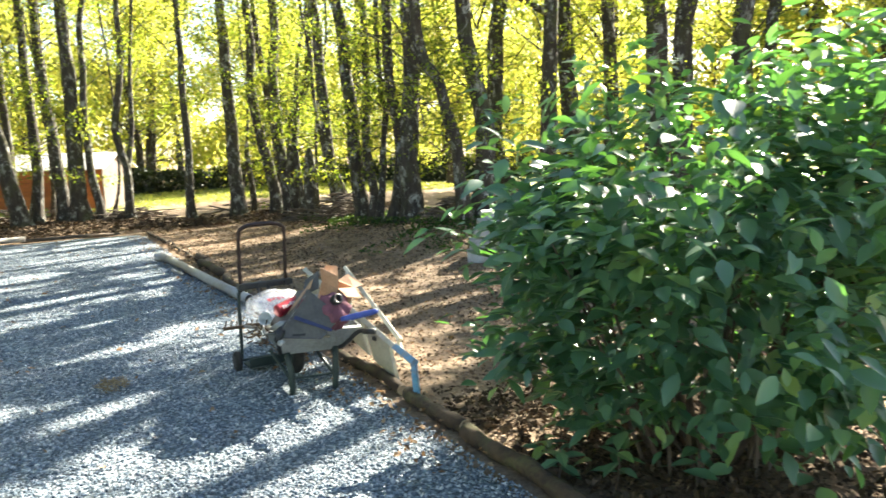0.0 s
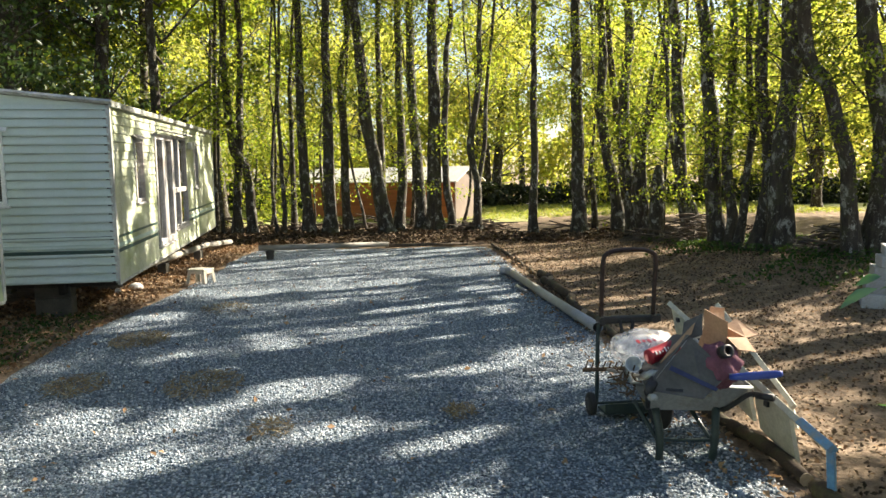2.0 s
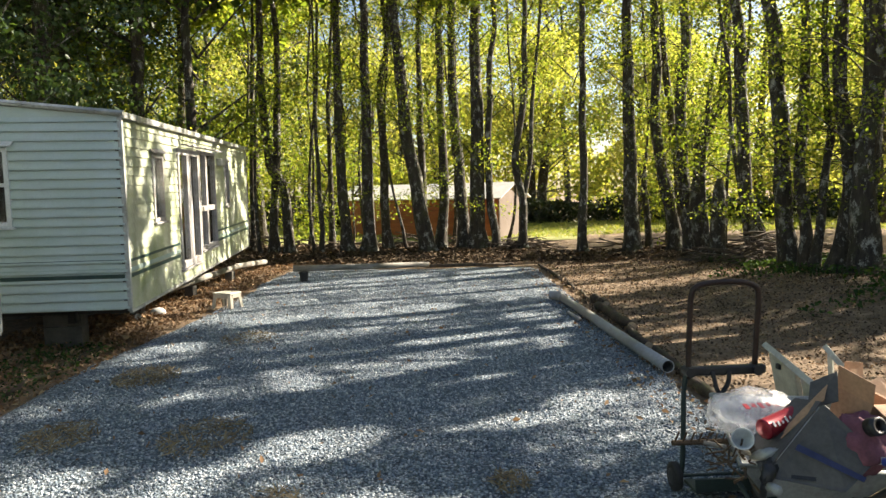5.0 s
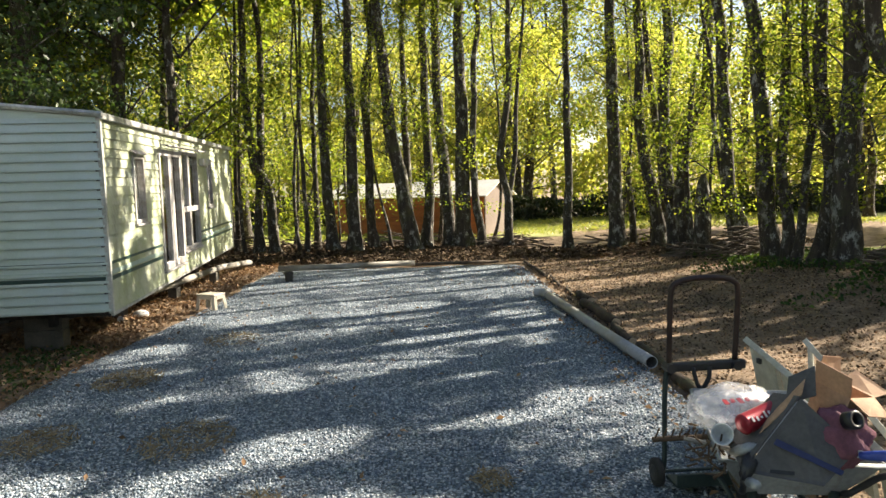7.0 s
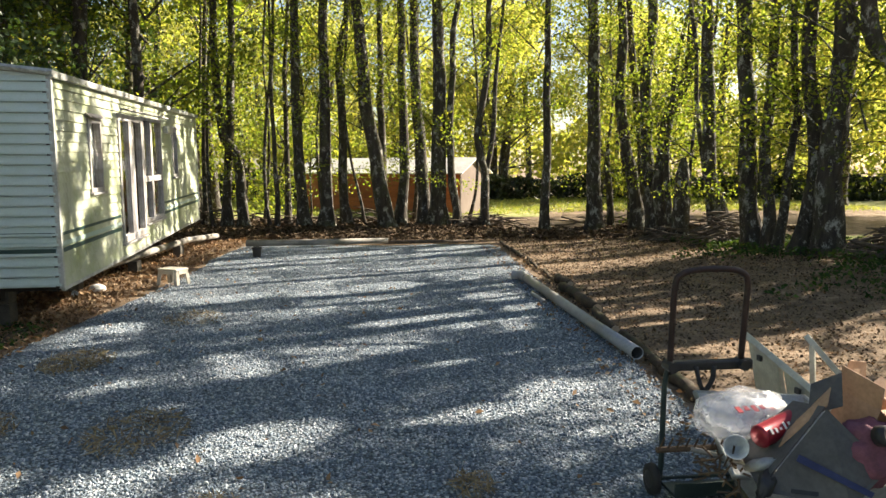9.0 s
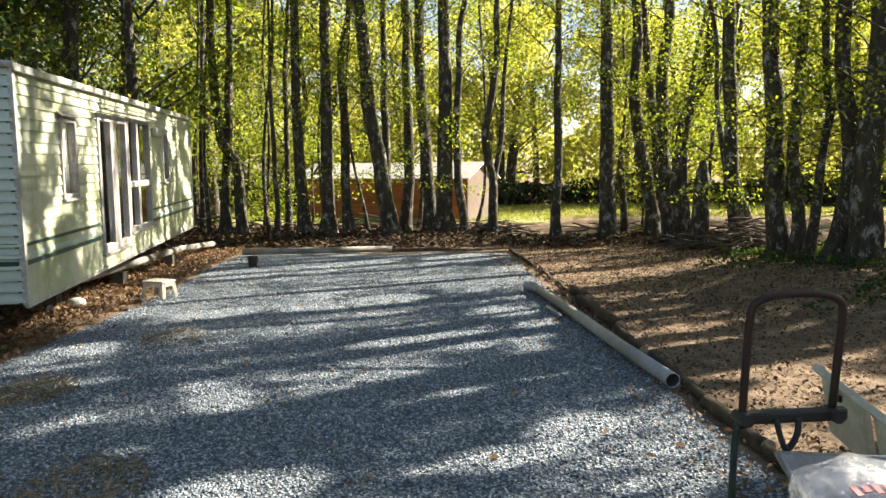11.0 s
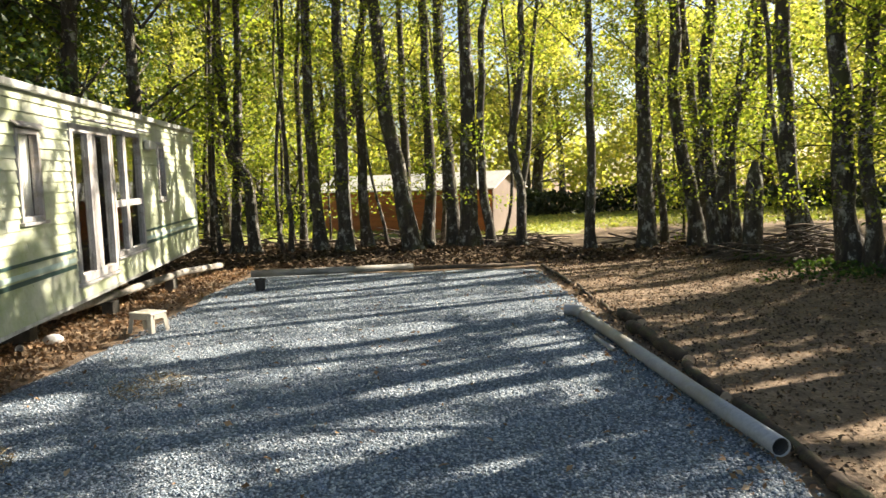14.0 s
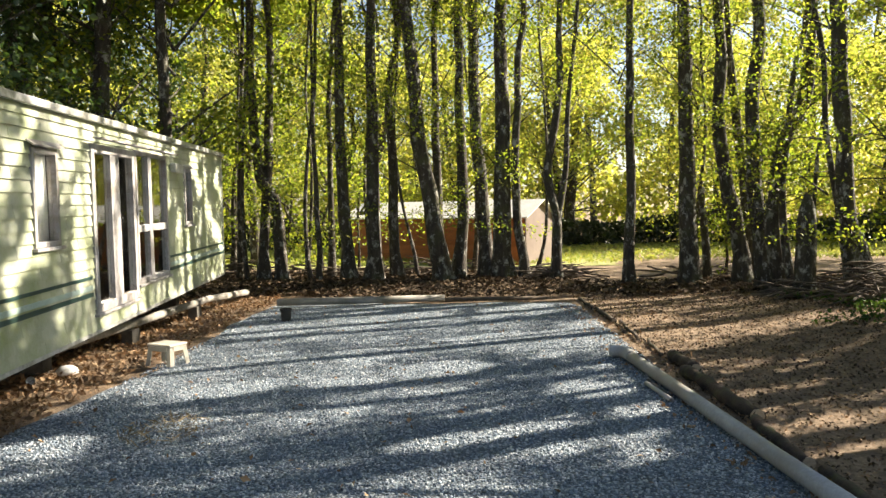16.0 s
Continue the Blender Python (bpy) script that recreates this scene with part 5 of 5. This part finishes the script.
def rubbish():
    # heap in the wheelbarrow
    ob = thing("cardboard_box", pose(1.50, 4.58, 0.50), "crushed grey cardboard box with blue tape", "box")
    part("side_panel", card([(-0.23, -0.02, -0.03), (0.03, -0.14, -0.05), (0.20, -0.07, 0.06), (0.02, 0.02, 0.25)]), M_CARDGREY, ob)
    part("end_panel", card([(-0.23, -0.018, -0.028), (0.02, 0.026, 0.255), (0.0, 0.20, 0.22), (-0.2, 0.22, 0.02)]), M_CARDGREY, ob)
    part("torn_edge", card([(-0.13, 0.05, 0.10), (0.03, 0.03, 0.26), (0.07, 0.08, 0.31), (-0.07, 0.10, 0.15)], 0.004), M_CARD, ob, "torn pale brown edge")
    part("flap", card([(0.0, 0.1, 0.2), (0.1, 0.05, 0.25), (0.12, 0.1, 0.36), (0.04, 0.16, 0.3)], 0.004), M_CARDGREY, ob)
    part("tape", card([(-0.12, -0.045, 0.088), (0.10, -0.138, -0.012), (0.115, -0.13, 0.003), (-0.105, -0.037, 0.108)], 0.002), M_TAPE, ob, "dark blue packing tape")
    part("slot", card([(-0.14, -0.057, -0.025), (-0.06, -0.094, -0.022), (-0.055, -0.085, -0.01), (-0.135, -0.05, -0.012)], 0.002), M_BLACK, ob, "dark tear")
    ob = thing("cardboard_box", pose(1.74, 4.74, 0.62, 14, 8, 28), "open brown cardboard box with raised flaps", "box")
    a, b, h, t = 0.085, 0.08, 0.13, 0.004
    part("box_body", join(box(-a, -b, 0, a, -b + t, h), box(-a, b - t, 0, a, b, h), box(-a, -b + t, 0, -a + t, b - t, h), box(a - t, -b + t, 0, a, b - t, h), box(-a + t, -b + t, 0, a - t, b - t, t)), M_CARD, ob)
    part("flap", card([(-a, -b, h), (-a, b, h), (-a - 0.05, b, h + 0.10), (-a - 0.04, -b, h + 0.09)], 0.004), M_CARD, ob)
    part("flap", card([(a, -b, h), (a, b, h), (a + 0.09, b, h + 0.05), (a + 0.10, -b, h + 0.02)], 0.004), M_CARD, ob)
    part("flap", card([(-a, -b, h), (a, -b, h), (a + 0.01, -b - 0.08, h - 0.05), (-a, -b - 0.09, h - 0.03)], 0.004), M_CARD, ob)
    part("flap", card([(-a, b, h), (a, b, h), (a - 0.01, b + 0.03, h + 0.1), (-a + 0.02, b + 0.02, h + 0.11)], 0.004), M_CARD, ob)
    ob = thing("plastic_bag", pose(1.37, 4.93, 0.625, 0, 0, 10), "crumpled clear plastic bag with red print", "bag")
    part("bag_film", blob(0.21, 0.13, 0.095, 2, 0.17, 40, 24, 2.0), M_FILM, ob, smooth=True)
    part("bag_film", blob(0.16, 0.10, 0.065, 6, 0.25, 30, 18, 2.6), M_FILM, ob, smooth=True)
    for k in range(5):
        part("print_mark", box(-0.09 + 0.035 * k, -0.095 + 0.01 * (k % 2), 0.06, -0.07 + 0.035 * k, -0.06, 0.063), M_RED, ob, "faded red printing", m=pose(0, 0, 0.02, 20, 0, 0))
    ob = thing("spray_can", pose(1.41, 4.72, 0.64, 0, 78, 22), "red aluminium spray can with white lettering on the heap", "can")
    part("can_body", lathe([(0.034, -0.105), (0.043, -0.097), (0.0445, -0.093), (0.043, -0.089), (0.043, 0.088), (0.0445, 0.092), (0.036, 0.105), (0.033, 0.103)], 24), M_RED, ob, smooth=True)
    part("can_lid", lathe([(0.032, 0.0), (0.032, 0.002)], 18), M_TRIM, ob, m=pose(0, 0, 0.104))
    for k in range(7):
        part("label_mark", box(-0.012 + 0.006 * (k % 3), -0.0450, -0.075 + 0.022 * k, 0.010 + 0.004 * (k % 2), -0.0425, -0.066 + 0.022 * k), M_WHITE, ob, "white lettering too small to read", m=pose(0, 0, 0, 0, 0, -35))
    ob = thing("plastic_cup", pose(1.27, 4.78, 0.55, 72, 0, -20), "clear plastic cup lying on its side", "cup")
    part("cup_shell", lathe([(0.034, 0.0), (0.046, 0.11), (0.042, 0.11), (0.03, 0.006)], 18), M_CLEAR, ob, smooth=True)
    ob = thing("crushed_can", pose(1.31, 4.64, 0.53, 60, 20, 40), "crushed silver drink can", "can")
    part("can_body", blob(0.03, 0.026, 0.055, 5, 0.4, 16, 10, 3), M_TRAY, ob, smooth=True)
    ob = thing("crushed_can", pose(1.29, 4.56, 0.49, 20, 60, 70), "crushed dark metal tin", "can")
    part("can_body", blob(0.035, 0.03, 0.055, 7, 0.4, 16, 10, 3), M_BLACK, ob, smooth=True)
    ob = thing("cloth_bundle", pose(1.67, 4.60, 0.585, 0, 0, 0), "crumpled maroon cloth bundle on the heap", "cloth")
    part("cloth", blob(0.125, 0.11, 0.125, 9, 0.24, 36, 24, 2.4), M_MAROON, ob, smooth=True)
    ob = thing("hose_coupling", pose(1.67, 4.49, 0.69, 68, 0, 16), "black plastic ring on the cloth", "ring")
    part("ring", open_pipe(0.036, 0.014, [(0, 0, -0.03), (0, 0, 0.02)], 18), M_BLACK, ob, smooth=True)
    ob = thing("saw", pose(0, 0, 0), "saw with a blue plastic handle pushed into the heap", "saw")
    part("saw_handle", tube(smooth_path([(1.69, 4.47, 0.555), (1.76, 4.38, 0.585), (1.86, 4.27, 0.625)], 4), [0.016, 0.018, 0.02, 0.021, 0.022, 0.021, 0.021, 0.02, 0.015], 10), M_BLUE, ob, smooth=True)
    part("blade", card([(1.70, 4.47, 0.545), (1.70, 4.47, 0.575), (1.52, 4.68, 0.52), (1.52, 4.68, 0.49)], 0.002), M_TRIM, ob)
    ob = thing("rake_head", pose(1.13, 4.86, 0.50, 0, 6, 8), "rusty rake head resting on the barrow's nose", "rake")
    part("rake_bar", tube([(-0.14, 0, 0.0), (0.14, 0, 0.02)], 0.012, 6), M_RUST, ob)
    for k in range(8):
        part("tine", tube([(-0.13 + 0.036 * k, 0, 0.0), (-0.13 + 0.036 * k, -0.03, 0.06)], 0.004, 5), M_RUST, ob)
    part("rake_handle", tube([(0.0, 0.0, 0.01), (0.16, -0.1, 0.0), (0.5, -0.3, -0.04)], 0.011, 6), M_POLE, ob)
    rng = random.Random(5)
    ob = thing("twig_bundle", pose(1.24, 4.70, 0.5), "dry brown twigs spilling from the heap", "twigs")
    for k in range(34):
        p = Vector((rng.uniform(-0.08, 0.06), rng.uniform(-0.12, 0.1), rng.uniform(-0.08, 0.02)))
        part("twig", tube([p, p + Vector((rng.uniform(-0.09, 0.03), rng.uniform(-0.06, 0.06), rng.uniform(-0.04, 0.06)))], 0.0045, 4), M_RUST, ob)


def trestle():
    """A cream board trestle leaning from its blue foot, lying along the gravel's edge."""
    ob = thing("folding_trestle", pose(0, 0, 0), "cream painted wooden folding trestle with a blue foot, lying tipped", "trestle")
    a, b = Vector((2.05, 4.15, 0.27)), Vector((2.08, 6.38, 0.60))
    part("side_rail", tube([a, b], 0.026, 4), M_CREAMWOOD, ob, bevel=0.003)
    c, d = Vector((2.46, 5.2, 0.13)), Vector((2.47, 6.38, 0.58))
    part("side_rail", tube([c, d], 0.024, 4), M_CREAMWOOD, ob, bevel=0.003)
    part("blue_foot", join(tube([(2.048, 4.12, 0.28), (2.053, 4.42, 0.316)], 0.032, 4), tube([(2.05, 4.14, 0.27), (2.08, 4.16, 0.0)], 0.026, 4)), M_BLUEPAINT, ob, "chipped blue painted foot", bevel=0.003)
    part("leg", tube([(2.46, 6.3, 0.55), (2.44, 6.2, 0.0)], 0.02, 4), M_CREAMWOOD, ob)
    part("leg", tube([(2.46, 5.25, 0.15), (2.45, 5.15, 0.0)], 0.02, 4), M_CREAMWOOD, ob)
    for t0, t1 in ((0.17, 0.36), (0.40, 0.56), (0.62, 0.78), (0.81, 0.97)):
        p, q = a.lerp(b, t0), a.lerp(b, t1)
        part("panel_board", ([(p.x - 0.012, p.y, p.z), (q.x - 0.012, q.y, q.z), (q.x + 0.05, q.y, max(0.02, q.z - 0.30)), (p.x + 0.05, p.y, max(0.02, p.z - 0.30)),
                              (p.x + 0.012, p.y, p.z), (q.x + 0.012, q.y, q.z), (q.x + 0.074, q.y, max(0.02, q.z - 0.30)), (p.x + 0.074, p.y, max(0.02, p.z - 0.30))],
                             [(3, 2, 1, 0), (4, 5, 6, 7), (0, 1, 5, 4), (1, 2, 6, 5), (2, 3, 7, 6), (3, 0, 4, 7)]), M_CREAMWOOD, ob)
        part("bracket", box(p.x - 0.03, (p.y + q.y) / 2 - 0.02, (p.z + q.z) / 2 - 0.06, p.x - 0.014, (p.y + q.y) / 2 + 0.02, (p.z + q.z) / 2 - 0.03), M_BLACK, ob)


# ---------- plants ----------
def big_leaf(L, W):
    """A pointed laurel leaf along +x with a raised margin and a bent tip."""
    prof = [(0.0, 0.02), (0.18, 0.62), (0.42, 1.0), (0.68, 0.78), (0.88, 0.34), (1.0, 0.0)]
    vs, fs = [], []
    for t, w in prof:
        z = -0.17 * L * t * t
        vs += [(t * L, 0, z), (t * L, w * W / 2, z + 0.16 * w * W), (t * L, -w * W / 2, z + 0.16 * w * W)]
    for i in range(len(prof) - 1):
        p = i * 3
        fs += [(p, p + 3, p + 4, p + 1), (p, p + 2, p + 5, p + 3)]
    return vs, fs


def bush():
    ob = thing("laurel_bush", pose(2.95, 2.6, 0.0), "dense dark green broad-leaved laurel bush", "bush")
    rng = random.Random(21)
    leaf = big_leaf(0.145, 0.07)
    lv = np.array(leaf[0])
    tips, stems = [], []
    for i in range(310):
        a = rng.uniform(0, 2 * math.pi)
        e = rng.uniform(-0.15, 1.0) ** 1.0
        h = 0.32 + 2.18 * rng.random()
        rr = (1.25 - 0.16 * abs(h - 1.2)) * math.sqrt(rng.uniform(0.12, 1.0)) * (1 + 0.16 * math.sin(3 * a + 1.5 * h))
        if h < 0.6:
            rr *= 0.8
        tip = Vector((rr * 1.05 * math.cos(a), rr * 1.0 * math.sin(a), h))
        tip.x = max(tip.x, -1.0 + rng.uniform(0, 0.25))
        top = 1.32 + 0.62 * (tip.x + 1.0) + 0.1 * math.sin(tip.x * 5)
        tip.z = min(tip.z, top - rng.uniform(0, 0.35))
        if i % 9 == 0:
            tip = Vector((tip.x * 1.05, tip.y * 1.15, tip.z + rng.uniform(0.1, 0.45)))
        root = Vector((0.45 * math.cos(a) * rng.random(), 0.4 * math.sin(a) * rng.random(), 0.0))
        mid = root.lerp(tip, 0.55) + Vector((0, 0, 0.25 * rng.random()))
        line = smooth_path([root, mid, tip], 5)
        if i < 60:
            stems.append(tube(line, [0.012 - 0.0008 * k for k in range(len(line))], 5, False))
        tips.append((line, tip))
    allv, allf, singles = [], [], []
    lf = np.array([list(f) for f in leaf[1]])
    o = 0
    for i, (line, tip) in enumerate(tips):
        d = (line[-1] - line[-3]).normalized()
        for k in range(26 if i % 3 else 34):
            t = rng.random() ** 0.6
            p = line[-1 - int((1 - t) * 5)] + Vector((rng.gauss(0, 0.09), rng.gauss(0, 0.09), rng.gauss(0, 0.09)))
            out = Vector((p.x, p.y, 0.0)).normalized() if p.xy.length > 0.05 else Vector((1, 0, 0))
            dirv = (out * rng.uniform(0.3, 1.0) + Vector((rng.gauss(0, 0.7), rng.gauss(0, 0.7), rng.gauss(-0.05, 0.4)))).normalized()
            up = Vector((rng.gauss(0, 0.35), rng.gauss(0, 0.35), 1))
            side = up.cross(dirv).normalized()
            up = dirv.cross(side)
            s = rng.uniform(0.5, 1.15)
            R = np.array([tuple(dirv), tuple(side), tuple(up)]).T * s
            if len(singles) < 300 and -1.2 < p.x < -0.45 and p.y < 0.5 and p.z > 0.1 and k % 2:
                singles.append(Matrix.LocRotScale(p, Matrix((dirv, side, up)).transposed().to_quaternion(), (s, s, s)))
                continue
            allv.append(lv @ R.T + np.array(tuple(p)))
            allf.append(lf + o)
            o += len(lv)
    V, F = np.concatenate(allv), np.concatenate(allf)
    keep_low = V[:, 2] > 0.02
    V[~keep_low, 2] = 0.02
    me = bpy.data.meshes.new("foliage")
    me.from_pydata(V.tolist(), [], F.tolist())
    me.materials.append(M_LAUREL)
    me.polygons.foreach_set("use_smooth", [True] * len(me.polygons))
    me.update()
    f = tagged(new("foliage", me), kind="stuff")
    f.parent = ob
    one = mesh_of("leaf", leaf, M_LAUREL_SINGLE, True)
    for m in singles:
        q = new("leaf", one)
        q.parent, q.matrix_basis = ob, m
    tagged(part("stem", join(*stems), M_STICK, ob, "thin brown stems", smooth=True), kind="stuff")


def sprout(x, y, s, seed):
    """A young shoot with a few broad leaves."""
    ob = thing("laurel_shoot", pose(x, y, 0.0), "young green laurel shoot at the bush's foot", "shoot", "shoots below the bush")
    rng = random.Random(seed)
    part("stem", tube([(0, 0, -0.02), (0.02, 0, s * 0.6), (0.03, 0.02, s)], [0.006, 0.005, 0.003], 5), M_STICK, ob)
    leaf = big_leaf(0.13, 0.062)
    for k in range(9):
        z = s * (0.35 + 0.65 * k / 8)
        part("leaf", leaf, M_LAUREL_SINGLE, ob, m=pose(0.02, 0.01, z, rng.uniform(-15, 15), rng.uniform(-25, 20), 137 * k + rng.uniform(-20, 20)))


def brush_pile(x, y, w, d, h, n, seed, label):
    ob = thing("brush_pile", pose(x, y, earth_height(x, y)), label, "brush pile", "brush piles along the tree row")
    rng = random.Random(seed)
    sticks = []
    for i in range(n):
        a = rng.uniform(-0.5, 0.5) + (math.pi if rng.random() < 0.5 else 0) + (rng.uniform(0, 3.1) if rng.random() < 0.35 else 0)
        ln = rng.uniform(0.4, 1.3)
        c = Vector((rng.uniform(-w, w), rng.uniform(-d, d), 0))
        c.z = 0.04 + h * rng.random() * max(0.0, 1 - (c.x / w) ** 2)
        t = Vector((math.cos(a), math.sin(a) * 0.6, rng.uniform(-0.25, 0.3)))
        p0, p1 = c - t * ln / 2, c + t * ln / 2
        p0.z, p1.z = max(0.01, p0.z), max(0.01, p1.z)
        m = (p0 + p1) / 2 + Vector((rng.uniform(-0.06, 0.06), rng.uniform(-0.06, 0.06), rng.uniform(-0.02, 0.08)))
        r = rng.uniform(0.008, 0.028)
        sticks.append(tube(smooth_path([p0, m, p1], 3), [r * (1 - 0.09 * k) for k in range(7)], 5))
    tagged(part("stick", join(*sticks), M_STICK, ob, smooth=True), kind="stuff")


def tuft(x, y, r, n, seed):
    rng = np.random.default_rng(seed)
    a = rng.uniform(0, 2 * math.pi, n)
    d = r * np.sqrt(rng.random(n))
    p = np.stack([x + d * np.cos(a), y + 1.3 * d * np.sin(a), 0.035 + 0.03 * rng.random(n)], 1)
    nrm = rng.normal(size=(n, 3)) * 0.5 + np.array([0, 0, 1.0])
    me = leaf_mesh("dry_grass", p, nrm, rng.uniform(0.05, 0.14, n), rng.uniform(0.006, 0.014, n), M_STRAW, rng)
    tagged(new("dry_grass_patch", me), "withered straw-coloured grass tuft on gravel", "grass", "dry tufts on the gravel", "stuff")


def fern(x, y, s, seed):
    ob = thing("fern", pose(x, y, 0.04), "bright green fern at the foot of the trees", "fern", "ferns")
    rng = random.Random(seed)
    vs, fs = [], []
    for k in range(14):
        a = rng.uniform(0, 6.28)
        ln = s * rng.uniform(0.6, 1.0)
        for j in range(14):
            t = (j + 1) / 14
            c = Vector((math.cos(a) * ln * t, math.sin(a) * ln * t, ln * (0.9 * t - 0.75 * t * t) + 0.03))
            w = 0.16 * s * math.sin(math.pi * (0.1 + 0.85 * (1 - t))) + 0.01
            side = Vector((-math.sin(a), math.cos(a), 0))
            fw = Vector((math.cos(a), math.sin(a), 0)) * 0.03 * s
            for q in (-1, 1):
                o = len(vs)
                vs += [tuple(c - fw * 0.5), tuple(c + side * q * w + fw + Vector((0, 0, -0.02))), tuple(c + fw * 0.7)]
                fs.append((o, o + 1, o + 2))
    part("fronds", (vs, fs), M_GRASS, ob)


# ---------- build ----------
ground_sheet()
gravel_pad()
lawn = part("lawn", ([(-60, 25.4, 0.075), (60, 23.6, 0.075), (80, 60, 0.08), (-80, 60, 0.08)], [(0, 1, 2, 3)]), M_TURF)
tagged(lawn, "sunlit mown lawn beyond the trees", "lawn", kind="structure")
far_home()
near_home()
shed()
build_trees()
hedge()
thicket()
pipes_and_edging()
stool()
bowl()
block_stack()
trolley()
wheelbarrow()
rubbish()
trestle()
bush()
for spec in ((2.2, 20.6, 0.7, 0.4, 0.3, 60, 1), (5.0, 20.6, 0.9, 0.3, 0.2, 18, 2), (6.2, 15.5, 0.5, 0.5, 0.55, 110, 3), (-4.4, 21.6, 2.2, 0.6, 0.45, 90, 4), (-0.4, 21.9, 2.4, 0.7, 0.35, 70, 5), (7.1, 12.1, 0.7, 0.5, 0.4, 90, 6), (6.0, 17.0, 0.6, 0.4, 0.35, 60, 7)):
    brush_pile(*spec, "heap of dead grey-brown sticks and branches")
for x, y, r, n, s in ((-2.66, 8.1, 0.28, 260, 1), (-1.6, 6.45, 0.3, 200, 2), (-2.6, 6.5, 0.24, 160, 3), (-2.2, 9.8, 0.3, 120, 4), (-0.9, 5.4, 0.15, 60, 5), (0.35, 5.6, 0.12, 60, 6)):
    tuft(x, y, r, int(n * 1.8), 30 + s)
off_gravel = lambda x, y: not (-3.35 < x < 1.98 and y < 17.0)
scatter("leaf_litter", "fallen dry brown leaves over bare earth", "leaf litter", M_LITTER, 44000, (-6.5, 2.0, 9.0, 19.0), 0.030, 3, 0.0, 0.45, lambda x, y: off_gravel(x, y), tall=0.035)
scatter("leaf_litter", "thick dry brown leaves under the mobile home", "leaf litter", M_LITTER, 9000, (-5.2, 7.0, -3.2, 18.5), 0.06, 4, 0.01, 0.7, lambda x, y: x < -3.35, tall=0.05)
scatter("leaf_litter", "a few dry leaves on the gravel", "leaf litter", M_LITTER, 500, (-3.3, 4.0, 1.9, 17.0), 0.05, 5, 0.03, 0.5)
# Dark leaves laid where shade should fall along the tree row.
scatter("humus_and_shade", "decaying leaves under the tree row, darkened to stand for shade there", "leaf litter", M_HUMUS_SHADE, 30000, (-7.5, 17.4, 9.5, 23.0), 0.10, 14, 0.03, 0.4, lambda x, y: y > 17.9 + 0.5 * noise.noise(Vector((x * 0.7, 0, 4))) + (0.12 * max(0, x - 2)) ** 2 and (x < 2.3 or y < 19.7), tall=0.07, aspect=(0.5, 0.8))
scatter("bark_chips", "scattered bark chips and twigs on the earth", "bark chips", M_LITTER, 3500, (2.0, 3.0, 8.0, 19.5), 0.07, 15, 0.01, 0.4, tall=0.03, aspect=(0.08, 0.2))
scatter("soil_crumbs", "dark crumbs of soil and humus on the earth", "soil", M_HUMUS_SHADE, 30000, (2.0, 2.0, 7.5, 19.0), 0.032, 16, 0.005, 0.5, tall=0.02, aspect=(0.5, 0.9))
# Litter takes the dark tone to carry the bush's deep shade.
scatter("bush_litter", "dead leaves under the bush, deep shade put into their dark colour", "leaf litter", M_HUMUS_SHADE, 6000, (2.15, 1.4, 4.2, 4.0), 0.05, 6, 0.01, 0.7, tall=0.06)
scatter("ground_ivy", "low dark green ivy at the foot of the trees", "ivy", M_IVY, 9000, (4.3, 9.5, 8.5, 17.0), 0.06, 7, 0.02, 0.7, lambda x, y: (x - 4.4 - 0.3 * math.sin(y * 1.7)) > (17.0 - y) * -0.02 + 0.9 * noise.noise(Vector((x * 1.1, y * 1.1, 2))) + 0.9, tall=0.12, aspect=(0.6, 0.9))
scatter("dropped_leaves", "fallen leaves and small twigs on the gravel edge", "leaf litter", M_LITTER, 900, (1.55, 3.0, 2.1, 16.5), 0.045, 17, 0.03, 0.6)
scatter("weeds", "small green weeds by the mobile home", "weeds", M_IVY, 1800, (-4.4, 6.0, -3.45, 9.6), 0.045, 8, 0.02, 0.8, tall=0.06)
scatter("lawn_grass", "short bright grass blades", "grass", M_GRASS, 26000, (-8, 24.5, 16, 36), 0.16, 9, 0.1, 1.2, tall=0.05, aspect=(0.12, 0.25))
for k, (x, y, h) in enumerate(((2.12, 2.72, 0.16), (2.30, 2.50, 0.2), (2.62, 2.30, 0.3), (2.2, 2.95, 0.12))):
    sprout(x, y, h, 60 + k)
fern(8.6, 16.2, 0.7, 1)
fern(9.1, 16.6, 0.6, 2)
loose_stones(90000)
